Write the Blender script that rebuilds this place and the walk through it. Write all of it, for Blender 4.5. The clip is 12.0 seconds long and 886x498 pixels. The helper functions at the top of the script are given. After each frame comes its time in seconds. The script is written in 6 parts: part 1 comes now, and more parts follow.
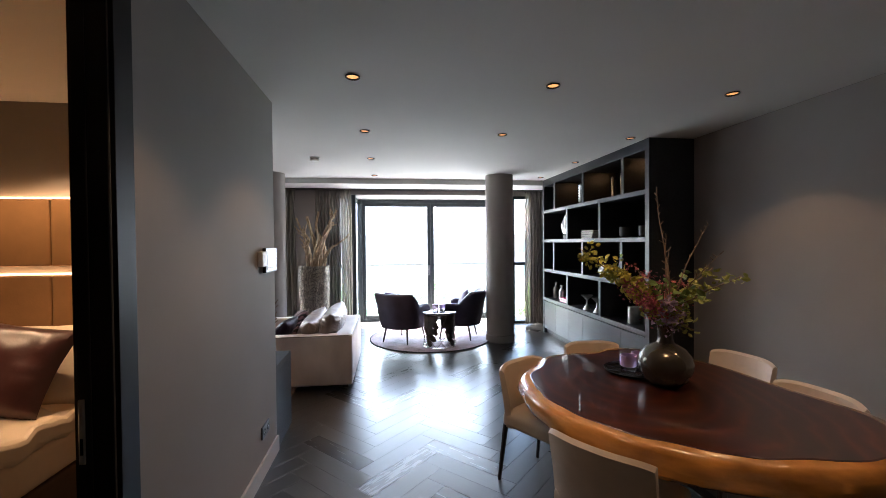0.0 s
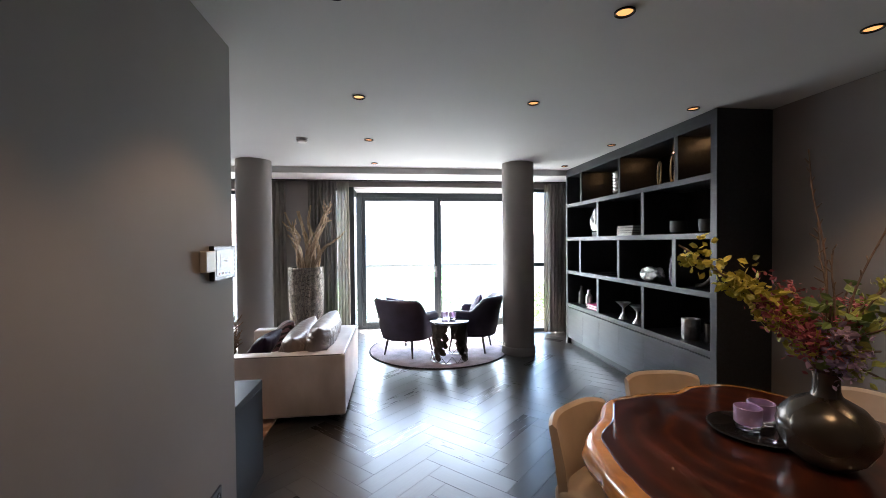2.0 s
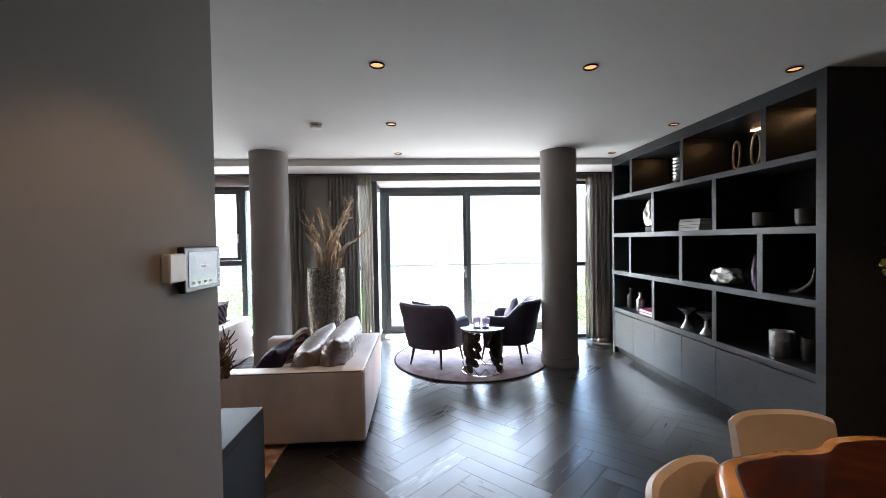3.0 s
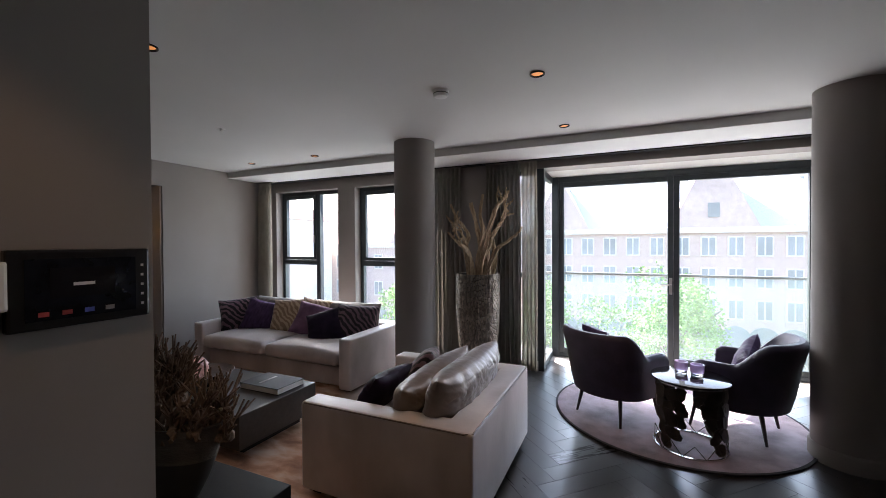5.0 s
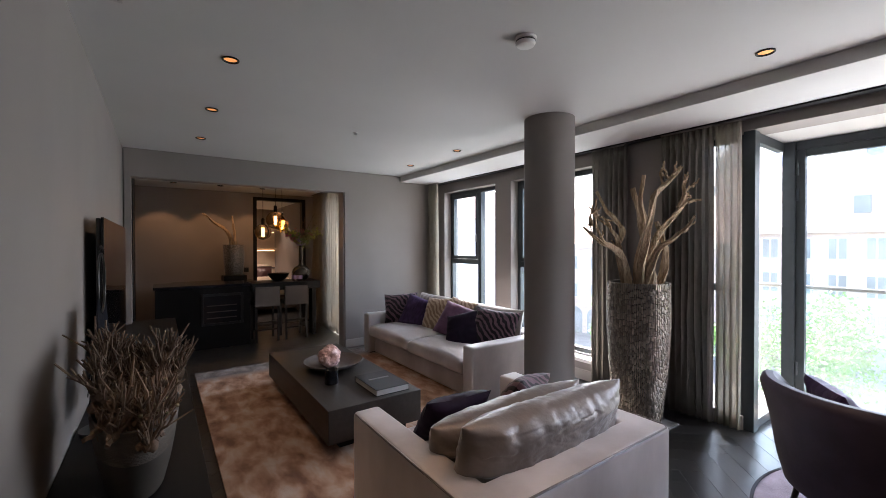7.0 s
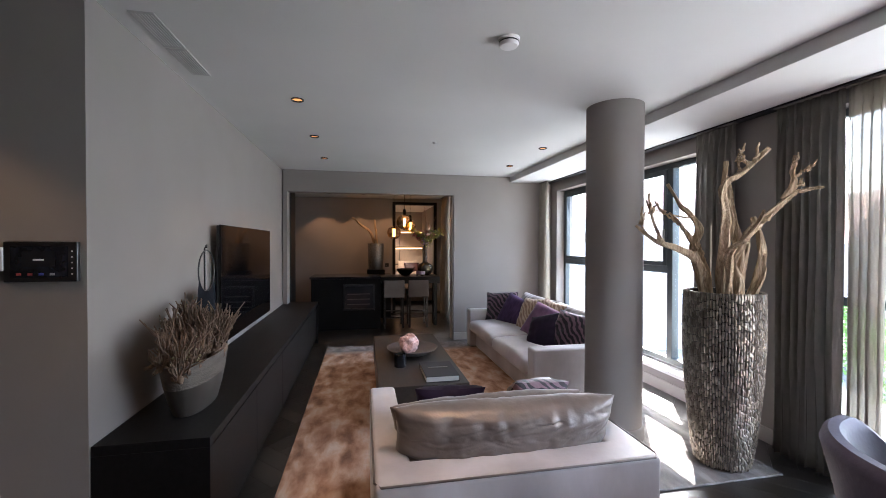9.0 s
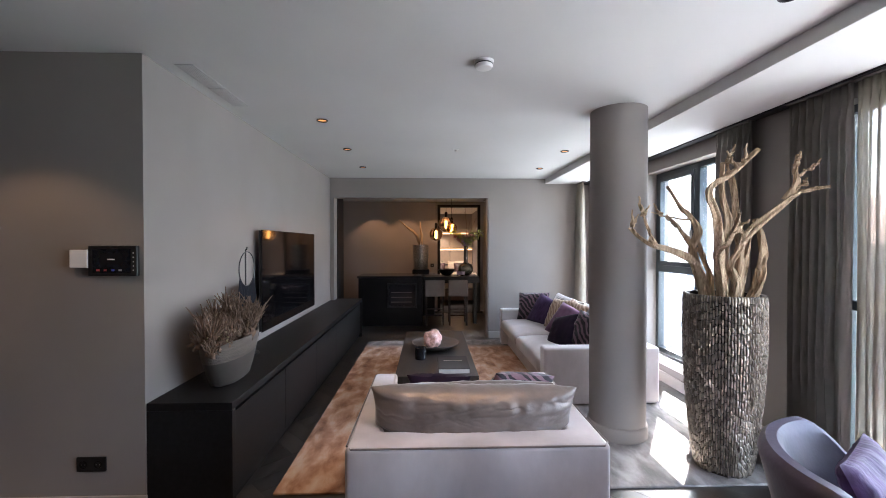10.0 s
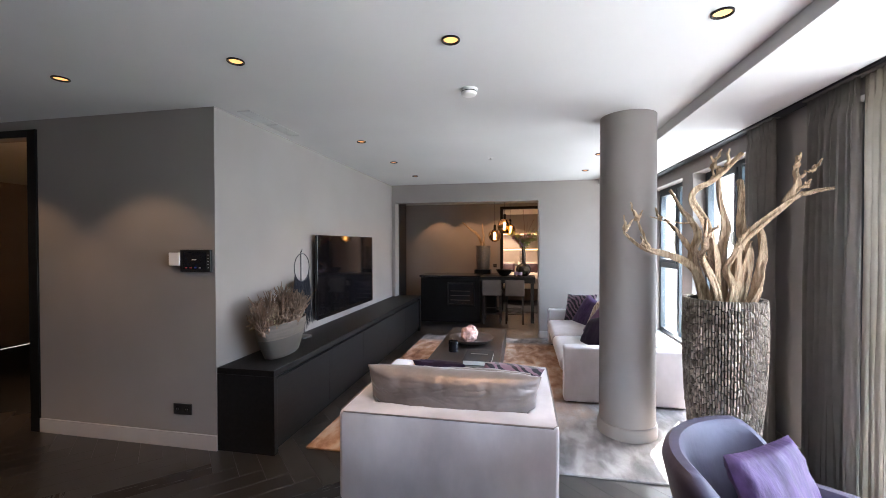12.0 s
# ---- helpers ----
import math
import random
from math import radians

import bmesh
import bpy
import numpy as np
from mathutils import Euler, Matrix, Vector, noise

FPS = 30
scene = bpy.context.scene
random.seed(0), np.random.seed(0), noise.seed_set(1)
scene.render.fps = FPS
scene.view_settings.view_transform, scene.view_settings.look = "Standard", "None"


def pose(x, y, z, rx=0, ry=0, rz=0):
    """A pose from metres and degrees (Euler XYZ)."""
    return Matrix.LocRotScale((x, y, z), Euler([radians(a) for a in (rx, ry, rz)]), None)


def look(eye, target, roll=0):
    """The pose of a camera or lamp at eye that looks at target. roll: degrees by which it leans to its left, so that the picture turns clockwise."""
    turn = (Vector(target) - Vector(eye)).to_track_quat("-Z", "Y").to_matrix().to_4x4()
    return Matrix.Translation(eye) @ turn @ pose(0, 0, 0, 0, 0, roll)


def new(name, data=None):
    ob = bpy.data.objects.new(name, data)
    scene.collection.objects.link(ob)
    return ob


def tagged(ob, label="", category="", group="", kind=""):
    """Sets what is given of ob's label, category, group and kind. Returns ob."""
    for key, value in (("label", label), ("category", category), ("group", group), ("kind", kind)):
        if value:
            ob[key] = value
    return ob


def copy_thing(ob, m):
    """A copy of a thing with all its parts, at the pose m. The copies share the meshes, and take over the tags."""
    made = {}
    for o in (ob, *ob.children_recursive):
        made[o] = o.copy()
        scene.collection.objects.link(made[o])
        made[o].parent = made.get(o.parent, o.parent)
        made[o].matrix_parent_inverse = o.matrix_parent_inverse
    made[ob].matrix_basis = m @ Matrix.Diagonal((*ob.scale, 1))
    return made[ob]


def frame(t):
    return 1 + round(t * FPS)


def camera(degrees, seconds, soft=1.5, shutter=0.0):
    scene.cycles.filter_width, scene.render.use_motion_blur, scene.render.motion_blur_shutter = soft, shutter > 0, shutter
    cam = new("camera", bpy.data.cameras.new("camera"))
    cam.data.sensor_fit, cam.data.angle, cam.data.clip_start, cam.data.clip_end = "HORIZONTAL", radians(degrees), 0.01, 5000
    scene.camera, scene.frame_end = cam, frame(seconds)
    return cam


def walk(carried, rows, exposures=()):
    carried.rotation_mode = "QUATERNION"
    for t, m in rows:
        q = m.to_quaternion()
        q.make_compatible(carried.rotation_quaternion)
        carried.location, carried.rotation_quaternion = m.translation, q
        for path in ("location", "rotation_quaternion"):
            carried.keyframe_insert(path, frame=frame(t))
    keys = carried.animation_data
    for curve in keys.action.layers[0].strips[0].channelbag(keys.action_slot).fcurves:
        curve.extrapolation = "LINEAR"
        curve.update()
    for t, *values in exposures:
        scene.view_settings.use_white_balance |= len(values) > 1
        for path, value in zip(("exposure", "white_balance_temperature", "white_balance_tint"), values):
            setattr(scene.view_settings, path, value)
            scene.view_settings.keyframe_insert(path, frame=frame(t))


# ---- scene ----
cam = camera(95.3, 12.0, soft=0.85)
PATH = [
    (0, (-0.016, 0.239, 1.549), (0.246, 2.221, 1.519), -0.5),
    (0.5, (-0.02, 0.39, 1.545), (0.24, 2.373, 1.509), -0.5),
    (1, (-0.001, 0.615, 1.538), (0.254, 2.598, 1.504), -0.6),
    (1.5, (0.005, 0.812, 1.533), (0.26, 2.795, 1.498), -0.5),
    (2, (0.001, 1.063, 1.533), (0.246, 3.048, 1.5), -0.5),
    (2.5, (-0.003, 1.303, 1.521), (0.203, 3.292, 1.489), -0.5),
    (2.7, (-0.009, 1.422, 1.53), (0.171, 3.413, 1.492), -0.7),
    (4.5, (0.206, 2.431, 1.537), (-0.341, 4.355, 1.499), -0.5),
    (5, (0.27, 2.733, 1.533), (-0.553, 4.556, 1.507), -0.3),
    (5.5, (0.311, 3.027, 1.524), (-0.76, 4.715, 1.495), -0.3),
    (6, (0.334, 3.288, 1.523), (-0.96, 4.812, 1.492), -0.4),
    (6.5, (0.481, 3.512, 1.528), (-0.998, 4.859, 1.499), -0.2),
    (7, (0.598, 3.726, 1.509), (-1.04, 4.873, 1.489), -0.1),
    (7.5, (0.735, 3.935, 1.508), (-1.024, 4.887, 1.485), -0.1),
    (9.5, (1.287, 4.781, 1.527), (-0.701, 4.995, 1.502), 0.1),
    (10, (1.453, 4.997, 1.533), (-0.546, 5.062, 1.509), -0.0),
    (10.5, (1.566, 5.19, 1.524), (-0.433, 5.124, 1.499), 0.0),
    (11, (1.647, 5.38, 1.536), (-0.343, 5.183, 1.51), -0.1),
    (11.5, (1.708, 5.53, 1.557), (-0.269, 5.231, 1.527), -0.1),
    (12, (1.792, 5.657, 1.566), (-0.171, 5.276, 1.54), -0.1),
]
walk(cam, [(t, look(eye, target, roll)) for t, eye, target, roll in PATH],
     exposures=[(0, 4.2, 6200, 12), (2.5, 4.2, 6250, 12), (4.5, 3.12, 6400, 15), (5.2, 2.97, 6450, 16), (6.5, 3.2, 6450, 16), (7.5, 3.6, 6350, 15), (10, 4.2, 6050, 14), (12, 4.58, 6100, 13)])

# ---- light ----
world = bpy.data.worlds.new("sky")
scene.world = world
world.use_nodes = True
wn = world.node_tree.nodes
sky = wn.new("ShaderNodeTexSky")
sky.sky_type = 'NISHITA'
sky.sun_disc = False
sky.sun_elevation = radians(46)
sky.sun_rotation = radians(-56)
sky.air_density = 1.0
sky.dust_density = 2.5
world.node_tree.links.new(sky.outputs[0], wn["Background"].inputs[0])
wn["Background"].inputs[1].default_value = 0.15

sun = new("sun", bpy.data.lights.new("sun", 'SUN'))
sun.data.energy, sun.data.angle, sun.data.color = 4.5, radians(0.6), (1.0, 0.95, 0.87)
sun.matrix_world = look((-8.3, 13.5, 12.0), (0, 8, 1.9))


def window_light(name, x, y, z, w, h, power, rz=0.0, color=(0.86, 0.93, 1.0)):
    ob = new(name, bpy.data.lights.new(name, 'AREA'))
    ob.data.shape, ob.data.size, ob.data.size_y = 'RECTANGLE', w, h
    ob.data.energy, ob.data.color = power, color
    ob.matrix_world = look((x, y, z), (x + math.sin(radians(rz)), y - math.cos(radians(rz)), z - 0.22))
    return ob


def spot_light(x, y, z, power, size=95, color=(1.0, 0.62, 0.33)):
    ob = new("spot_lamp_light", bpy.data.lights.new("spot_lamp_light", 'SPOT'))
    ob.data.energy, ob.data.spot_size, ob.data.spot_blend = power, radians(size), 0.35
    ob.data.color, ob.data.shadow_soft_size = color, 0.03
    ob.matrix_world = pose(x, y, z)
    return ob


window_light("bay_daylight", 0.8, 8.22, 1.25, 2.6, 2.1, 4.8)
window_light("window_daylight_a", -4.23, 7.9, 1.35, 1.15, 1.9, 3.2)
window_light("kitchen_daylight", -6.17, 6.57, 1.25, 1.05, 2.1, 1.0)
window_light("window_daylight_b", -2.65, 7.9, 1.3, 1.2, 2.0, 2.6)

# ---- materials ----


def mat(name, color, rough=0.6, metal=0.0, var=0.15, scale=6.0, bump=0.0, bscale=60.0, color2=None, sheen=0.0, coat=0.0, spec=0.5,
        stretch=(1, 1, 1), rvar=0.0, detail=6.0, per_object=0.0, bdist=0.01, rough_object=0.0):
    m = bpy.data.materials.new(name)
    m.use_nodes = True
    nt = m.node_tree
    N, L = nt.nodes, nt.links
    b = N["Principled BSDF"]
    tc = N.new("ShaderNodeTexCoord")
    mp = N.new("ShaderNodeMapping")
    mp.inputs["Scale"].default_value = stretch
    L.new(tc.outputs["Object"], mp.inputs[0])
    nz = N.new("ShaderNodeTexNoise")
    nz.inputs["Scale"].default_value, nz.inputs["Detail"].default_value = scale, detail
    L.new(mp.outputs[0], nz.inputs["Vector"])
    ramp = N.new("ShaderNodeValToRGB")
    ramp.color_ramp.elements[0].position, ramp.color_ramp.elements[1].position = 0.3, 0.7
    c2 = color2 or tuple(c * (1 - var) for c in color)
    c1 = color if color2 else tuple(min(1, c * (1 + var)) for c in color)
    ramp.color_ramp.elements[0].color = (*c2, 1)
    ramp.color_ramp.elements[1].color = (*c1, 1)
    L.new(nz.outputs["Fac"], ramp.inputs[0])
    out = ramp.outputs[0]
    if per_object:
        oi = N.new("ShaderNodeObjectInfo")
        mr = N.new("ShaderNodeMapRange")
        mr.inputs["To Min"].default_value, mr.inputs["To Max"].default_value = 1 - per_object, 1 + per_object
        L.new(oi.outputs["Random"], mr.inputs[0])
        hv = N.new("ShaderNodeHueSaturation")
        L.new(mr.outputs[0], hv.inputs["Value"])
        L.new(out, hv.inputs["Color"])
        out = hv.outputs[0]
    L.new(out, b.inputs["Base Color"])
    b.inputs["Roughness"].default_value, b.inputs["Metallic"].default_value = rough, metal
    b.inputs["Specular IOR Level"].default_value = spec
    if rvar:
        n3 = N.new("ShaderNodeTexNoise")
        n3.inputs["Scale"].default_value = scale * 0.6
        L.new(mp.outputs[0], n3.inputs["Vector"])
        m3 = N.new("ShaderNodeMapRange")
        m3.inputs["To Min"].default_value, m3.inputs["To Max"].default_value = max(0.02, rough - rvar), rough + rvar
        L.new(n3.outputs["Fac"], m3.inputs[0])
        L.new(m3.outputs[0], b.inputs["Roughness"])
    if rough_object:
        oi = N.new("ShaderNodeObjectInfo")
        mo, ad = N.new("ShaderNodeMapRange"), N.new("ShaderNodeMath")
        mo.inputs["To Min"].default_value, mo.inputs["To Max"].default_value = -rough_object, rough_object
        L.new(oi.outputs["Random"], mo.inputs[0])
        L.new(mo.outputs[0], ad.inputs[0])
        ad.inputs[1].default_value = rough
        if rvar:
            L.new(m3.outputs[0], ad.inputs[1])
        L.new(ad.outputs[0], b.inputs["Roughness"])
    if sheen:
        b.inputs["Sheen Weight"].default_value, b.inputs["Sheen Roughness"].default_value = sheen, 0.35
    if coat:
        b.inputs["Coat Weight"].default_value, b.inputs["Coat Roughness"].default_value = coat, 0.04
    if bump:
        n2 = N.new("ShaderNodeTexNoise")
        n2.inputs["Scale"].default_value, n2.inputs["Detail"].default_value = bscale, 4
        L.new(mp.outputs[0], n2.inputs["Vector"])
        bp = N.new("ShaderNodeBump")
        bp.inputs["Strength"].default_value, bp.inputs["Distance"].default_value = bump, bdist
        L.new(n2.outputs["Fac"], bp.inputs["Height"])
        L.new(bp.outputs[0], b.inputs["Normal"])
    return m


def island_var(m, lo, hi):
    """Vary the tone of a joined mesh piece by piece."""
    N, L = m.node_tree.nodes, m.node_tree.links
    b = N["Principled BSDF"]
    src = b.inputs["Base Color"].links[0].from_socket
    g, r, h = N.new("ShaderNodeNewGeometry"), N.new("ShaderNodeMapRange"), N.new("ShaderNodeHueSaturation")
    r.inputs["To Min"].default_value, r.inputs["To Max"].default_value = lo, hi
    L.new(g.outputs["Random Per Island"], r.inputs[0])
    L.new(r.outputs[0], h.inputs["Value"])
    L.new(src, h.inputs["Color"])
    L.new(h.outputs[0], b.inputs["Base Color"])
    return m


def glow(name, color, strength):
    m = bpy.data.materials.new(name)
    m.use_nodes = True
    b = m.node_tree.nodes["Principled BSDF"]
    b.inputs["Base Color"].default_value = (*color, 1)
    b.inputs["Emission Color"].default_value = (*color, 1)
    b.inputs["Emission Strength"].default_value = strength
    return m


def glass(name, color=(1, 1, 1), rough=0.0, ior=1.45):
    m = bpy.data.materials.new(name)
    m.use_nodes = True
    b = m.node_tree.nodes["Principled BSDF"]
    b.inputs["Base Color"].default_value = (*color, 1)
    b.inputs["Roughness"].default_value, b.inputs["IOR"].default_value = rough, ior
    b.inputs["Transmission Weight"].default_value = 1.0
    return m


def pane_glass(name, tint=(0.95, 0.98, 0.97), gloss=0.03):
    m = bpy.data.materials.new(name)
    m.use_nodes = True
    N, L = m.node_tree.nodes, m.node_tree.links
    tr, gl, mx, lw = N.new("ShaderNodeBsdfTransparent"), N.new("ShaderNodeBsdfGlossy"), N.new("ShaderNodeMixShader"), N.new("ShaderNodeLayerWeight")
    tr.inputs[0].default_value = (*tint, 1)
    gl.inputs["Roughness"].default_value = 0.02
    pw, ml = N.new("ShaderNodeMath"), N.new("ShaderNodeMath")
    pw.operation, ml.operation = 'POWER', 'MULTIPLY_ADD'
    pw.inputs[1].default_value, ml.inputs[1].default_value, ml.inputs[2].default_value = 4.0, 0.35, gloss
    L.new(lw.outputs["Facing"], pw.inputs[0])
    L.new(pw.outputs[0], ml.inputs[0])
    L.new(ml.outputs[0], mx.inputs[0])
    L.new(tr.outputs[0], mx.inputs[1])
    L.new(gl.outputs[0], mx.inputs[2])
    L.new(mx.outputs[0], N["Material Output"].inputs[0])
    return m


def sheer(name, color, see):
    m = mat(name, color, 0.9, bump=0.2, bscale=250, var=0.12, scale=12)
    N, L = m.node_tree.nodes, m.node_tree.links
    b = N["Principled BSDF"]
    tl, tr = N.new("ShaderNodeBsdfTranslucent"), N.new("ShaderNodeBsdfTransparent")
    tl.inputs[0].default_value = (*[min(1, c * 1.25) for c in color], 1)
    a1, a2 = N.new("ShaderNodeMixShader"), N.new("ShaderNodeMixShader")
    a1.inputs[0].default_value, a2.inputs[0].default_value = 0.35, see
    L.new(b.outputs[0], a1.inputs[1])
    L.new(tl.outputs[0], a1.inputs[2])
    L.new(a1.outputs[0], a2.inputs[1])
    L.new(tr.outputs[0], a2.inputs[2])
    L.new(a2.outputs[0], N["Material Output"].inputs[0])
    return m


M_WALL = mat("taupe wall paint", (0.262, 0.234, 0.218), 0.75, var=0.05, scale=1.6, bump=0.05, bscale=320, bdist=0.002)
M_VENT = mat("light grey enamelled vent metal", (0.44, 0.435, 0.42), 0.5, var=0.04, scale=6)
M_CEIL = mat("white ceiling paint", (0.565, 0.56, 0.545), 0.85, var=0.03, scale=1.2, bump=0.04, bscale=260, bdist=0.002)
M_WHITE = mat("white paint", (0.78, 0.76, 0.72), 0.55, var=0.03)
M_BASE = mat("taupe satin skirting paint", (0.42, 0.38, 0.35), 0.45, var=0.04)
M_FRAME = mat("anthracite powder-coated aluminium", (0.035, 0.045, 0.05), 0.45, var=0.1, scale=20, bump=0.05, bscale=400)
M_BLACK = mat("black lacquer", (0.006, 0.0055, 0.0055), 0.42, var=0.2, scale=9, spec=0.22)
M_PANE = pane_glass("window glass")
M_SHELF = mat("dark grey oak veneer", (0.022, 0.024, 0.027), 0.34, var=0.3, scale=5, stretch=(8, 1, 8), bump=0.1, bscale=80, bdist=0.003)
M_CONS = mat("black-stained oak veneer", (0.007, 0.0068, 0.0073), 0.46, spec=0.26, var=0.3, scale=5, stretch=(1, 9, 9), bump=0.12, bscale=60, bdist=0.003)


def plank_mat(name, tangent, joined):
    """Smoked oak with brushed grain along the board."""
    m = mat(name, (0.016, 0.0135, 0.012), 0.31, var=0.4, scale=7, stretch=(1, 1, 1) if joined else (1.2, 12, 1), bump=0.0, rvar=0.012, per_object=0.0 if joined else 0.5, bdist=0.003, spec=1.0, rough_object=0.0 if joined else 0.04)
    pb = m.node_tree.nodes["Principled BSDF"]
    pb.inputs["Coat Weight"].default_value, pb.inputs["Coat Roughness"].default_value = 0.45, 0.28
    pb.inputs["Anisotropic"].default_value = 0.6
    tv = m.node_tree.nodes.new("ShaderNodeCombineXYZ")
    tv.inputs[0].default_value, tv.inputs[1].default_value = tangent
    m.node_tree.links.new(tv.outputs[0], pb.inputs["Tangent"])
    return m


M_JOINT = mat("dark floor joint", (0.006, 0.005, 0.005), 0.7)
M_CURTAIN = sheer("taupe woven curtain", (0.23, 0.21, 0.185), 0.06)
M_SHEER = sheer("thin taupe voile", (0.38, 0.34, 0.28), 0.27)
M_KSHEER = sheer("thin brown voile", (0.36, 0.32, 0.265), 0.14)
M_LED = glow("warm lamp", (1.0, 0.42, 0.13), 0.078)
M_STRIP = glow("warm light strip", (1.0, 0.55, 0.24), 0.9)
M_STEEL = mat("brushed steel", (0.55, 0.54, 0.52), 0.3, 1.0, var=0.1, scale=30)
M_CHROME = mat("polished chrome", (0.75, 0.74, 0.72), 0.1, 1.0, var=0.05)

# ---- mesh helpers ----


def add_box(bm, x0, y0, z0, x1, y1, z1, bevel=0.0, seg=2):
    r = bmesh.ops.create_cube(bm, size=1.0, matrix=Matrix.Translation(((x0 + x1) / 2, (y0 + y1) / 2, (z0 + z1) / 2)) @ Matrix.Diagonal((abs(x1 - x0), abs(y1 - y0), abs(z1 - z0), 1)))
    if bevel:
        es = {e for v in r["verts"] for e in v.link_edges}
        bmesh.ops.bevel(bm, geom=list(es), offset=bevel, segments=seg, affect='EDGES', profile=0.6)
    return bm


def box(x0, y0, z0, x1, y1, z1, bevel=0.0, seg=2):
    return add_box(bmesh.new(), x0, y0, z0, x1, y1, z1, bevel, seg)


def add_lathe(bm, profile, n=32, cx=0.0, cy=0.0, cap=True):
    rings = []
    for r, z in profile:
        rings.append([bm.verts.new((cx + r * math.cos(2 * math.pi * i / n), cy + r * math.sin(2 * math.pi * i / n), z)) for i in range(n)])
    for a, b in zip(rings, rings[1:]):
        for i in range(n):
            bm.faces.new((a[i], a[(i + 1) % n], b[(i + 1) % n], b[i]))
    if cap:
        bm.faces.new(list(reversed(rings[0])))
        bm.faces.new(rings[-1])
    return bm


def lathe(profile, n=32, cx=0.0, cy=0.0, cap=True):
    return add_lathe(bmesh.new(), profile, n, cx, cy, cap)


def add_tube(bm, pts, radii, n=8):
    """A tapered limb along a polyline."""
    rings = []
    pts = [Vector(p) for p in pts]
    ref = Vector((0.31, 0.77, 0.2)).normalized()
    for i, p in enumerate(pts):
        d = (pts[min(i + 1, len(pts) - 1)] - pts[max(i - 1, 0)]).normalized()
        a = d.cross(ref)
        if a.length < 1e-3:
            a = d.cross(Vector((1, 0, 0)))
        a.normalize()
        b = d.cross(a)
        rings.append([bm.verts.new(p + radii[i] * (a * math.cos(2 * math.pi * k / n) + b * math.sin(2 * math.pi * k / n))) for k in range(n)])
    for r0, r1 in zip(rings, rings[1:]):
        for k in range(n):
            bm.faces.new((r0[k], r0[(k + 1) % n], r1[(k + 1) % n], r1[k]))
    bm.faces.new(rings[0])
    bm.faces.new(list(reversed(rings[-1])))
    return bm


def tube(pts, radii, n=8):
    return add_tube(bmesh.new(), pts, radii, n)


def smooth_path(pts, n=4):
    """Catmull-Rom points along a coarse polyline."""
    P = [Vector(p) for p in pts]
    P = [2 * P[0] - P[1]] + P + [2 * P[-1] - P[-2]]
    out = []
    for i in range(1, len(P) - 2):
        for k in range(n):
            t = k / n
            out.append(0.5 * (2 * P[i] + (P[i + 1] - P[i - 1]) * t + (2 * P[i - 1] - 5 * P[i] + 4 * P[i + 1] - P[i + 2]) * t * t
                              + (3 * P[i] - P[i - 1] - 3 * P[i + 1] + P[i + 2]) * t ** 3))
    out.append(P[-2])
    return out


def mesh_of(name, bm, material, smooth=False):
    bmesh.ops.recalc_face_normals(bm, faces=bm.faces)
    me = bpy.data.meshes.new(name)
    bm.to_mesh(me)
    bm.free()
    me.materials.append(material)
    if smooth:
        for p in me.polygons:
            p.use_smooth = True
        me.set_sharp_from_angle(angle=radians(40))
    return me


def part(name, bm, material, parent=None, label="", smooth=False, m=None):
    ob = new(name, mesh_of(name, bm, material, smooth))
    ob.parent = parent
    if m is not None:
        ob.matrix_basis = m
    return tagged(ob, label)


def thing(name, label, category, m=None, group=""):
    ob = new(name)
    ob.empty_display_size = 0.1
    if m is not None:
        ob.matrix_basis = m
    return tagged(ob, label, category, group)


def structure(name, bm, material, label="", category="", smooth=False):
    ob = part(name, bm, material, None, "", smooth)
    return tagged(ob, label, category or name.split("_")[0], "", "structure")


# ---- structure ----
H = 2.6
XE, XW, YN = 3.1, -5.09, 7.6


def wall_run(name, axis, face, thick, a0, a1, z0, z1, holes=(), label="matt taupe painted plaster wall"):
    """A wall along an axis, its room face at 'face', thickness signed, with rectangular holes (a0, a1, z0, z1)."""
    bm = bmesh.new()
    cuts = sorted({a0, a1, *[h[0] for h in holes], *[h[1] for h in holes]})
    zs = sorted({z0, z1, *[h[2] for h in holes], *[h[3] for h in holes]})
    lo, hi = min(face, face + thick), max(face, face + thick)
    for p, q in zip(cuts, cuts[1:]):
        for r, t in zip(zs, zs[1:]):
            c, d = (p + q) / 2, (r + t) / 2
            if any(h[0] < c < h[1] and h[2] < d < h[3] for h in holes):
                continue
            if axis == 'x':
                add_box(bm, p, lo, r, q, hi, t)
            else:
                add_box(bm, lo, p, r, hi, q, t)
    bmesh.ops.remove_doubles(bm, verts=bm.verts, dist=1e-5)
    seen = {}
    for f in list(bm.faces):
        key = tuple(round(c, 4) for c in f.calc_center_median())
        seen.setdefault(key, []).append(f)
    bmesh.ops.delete(bm, geom=[f for fs in seen.values() if len(fs) > 1 for f in fs], context='FACES')
    return structure(name, bm, M_WALL, label, "wall")


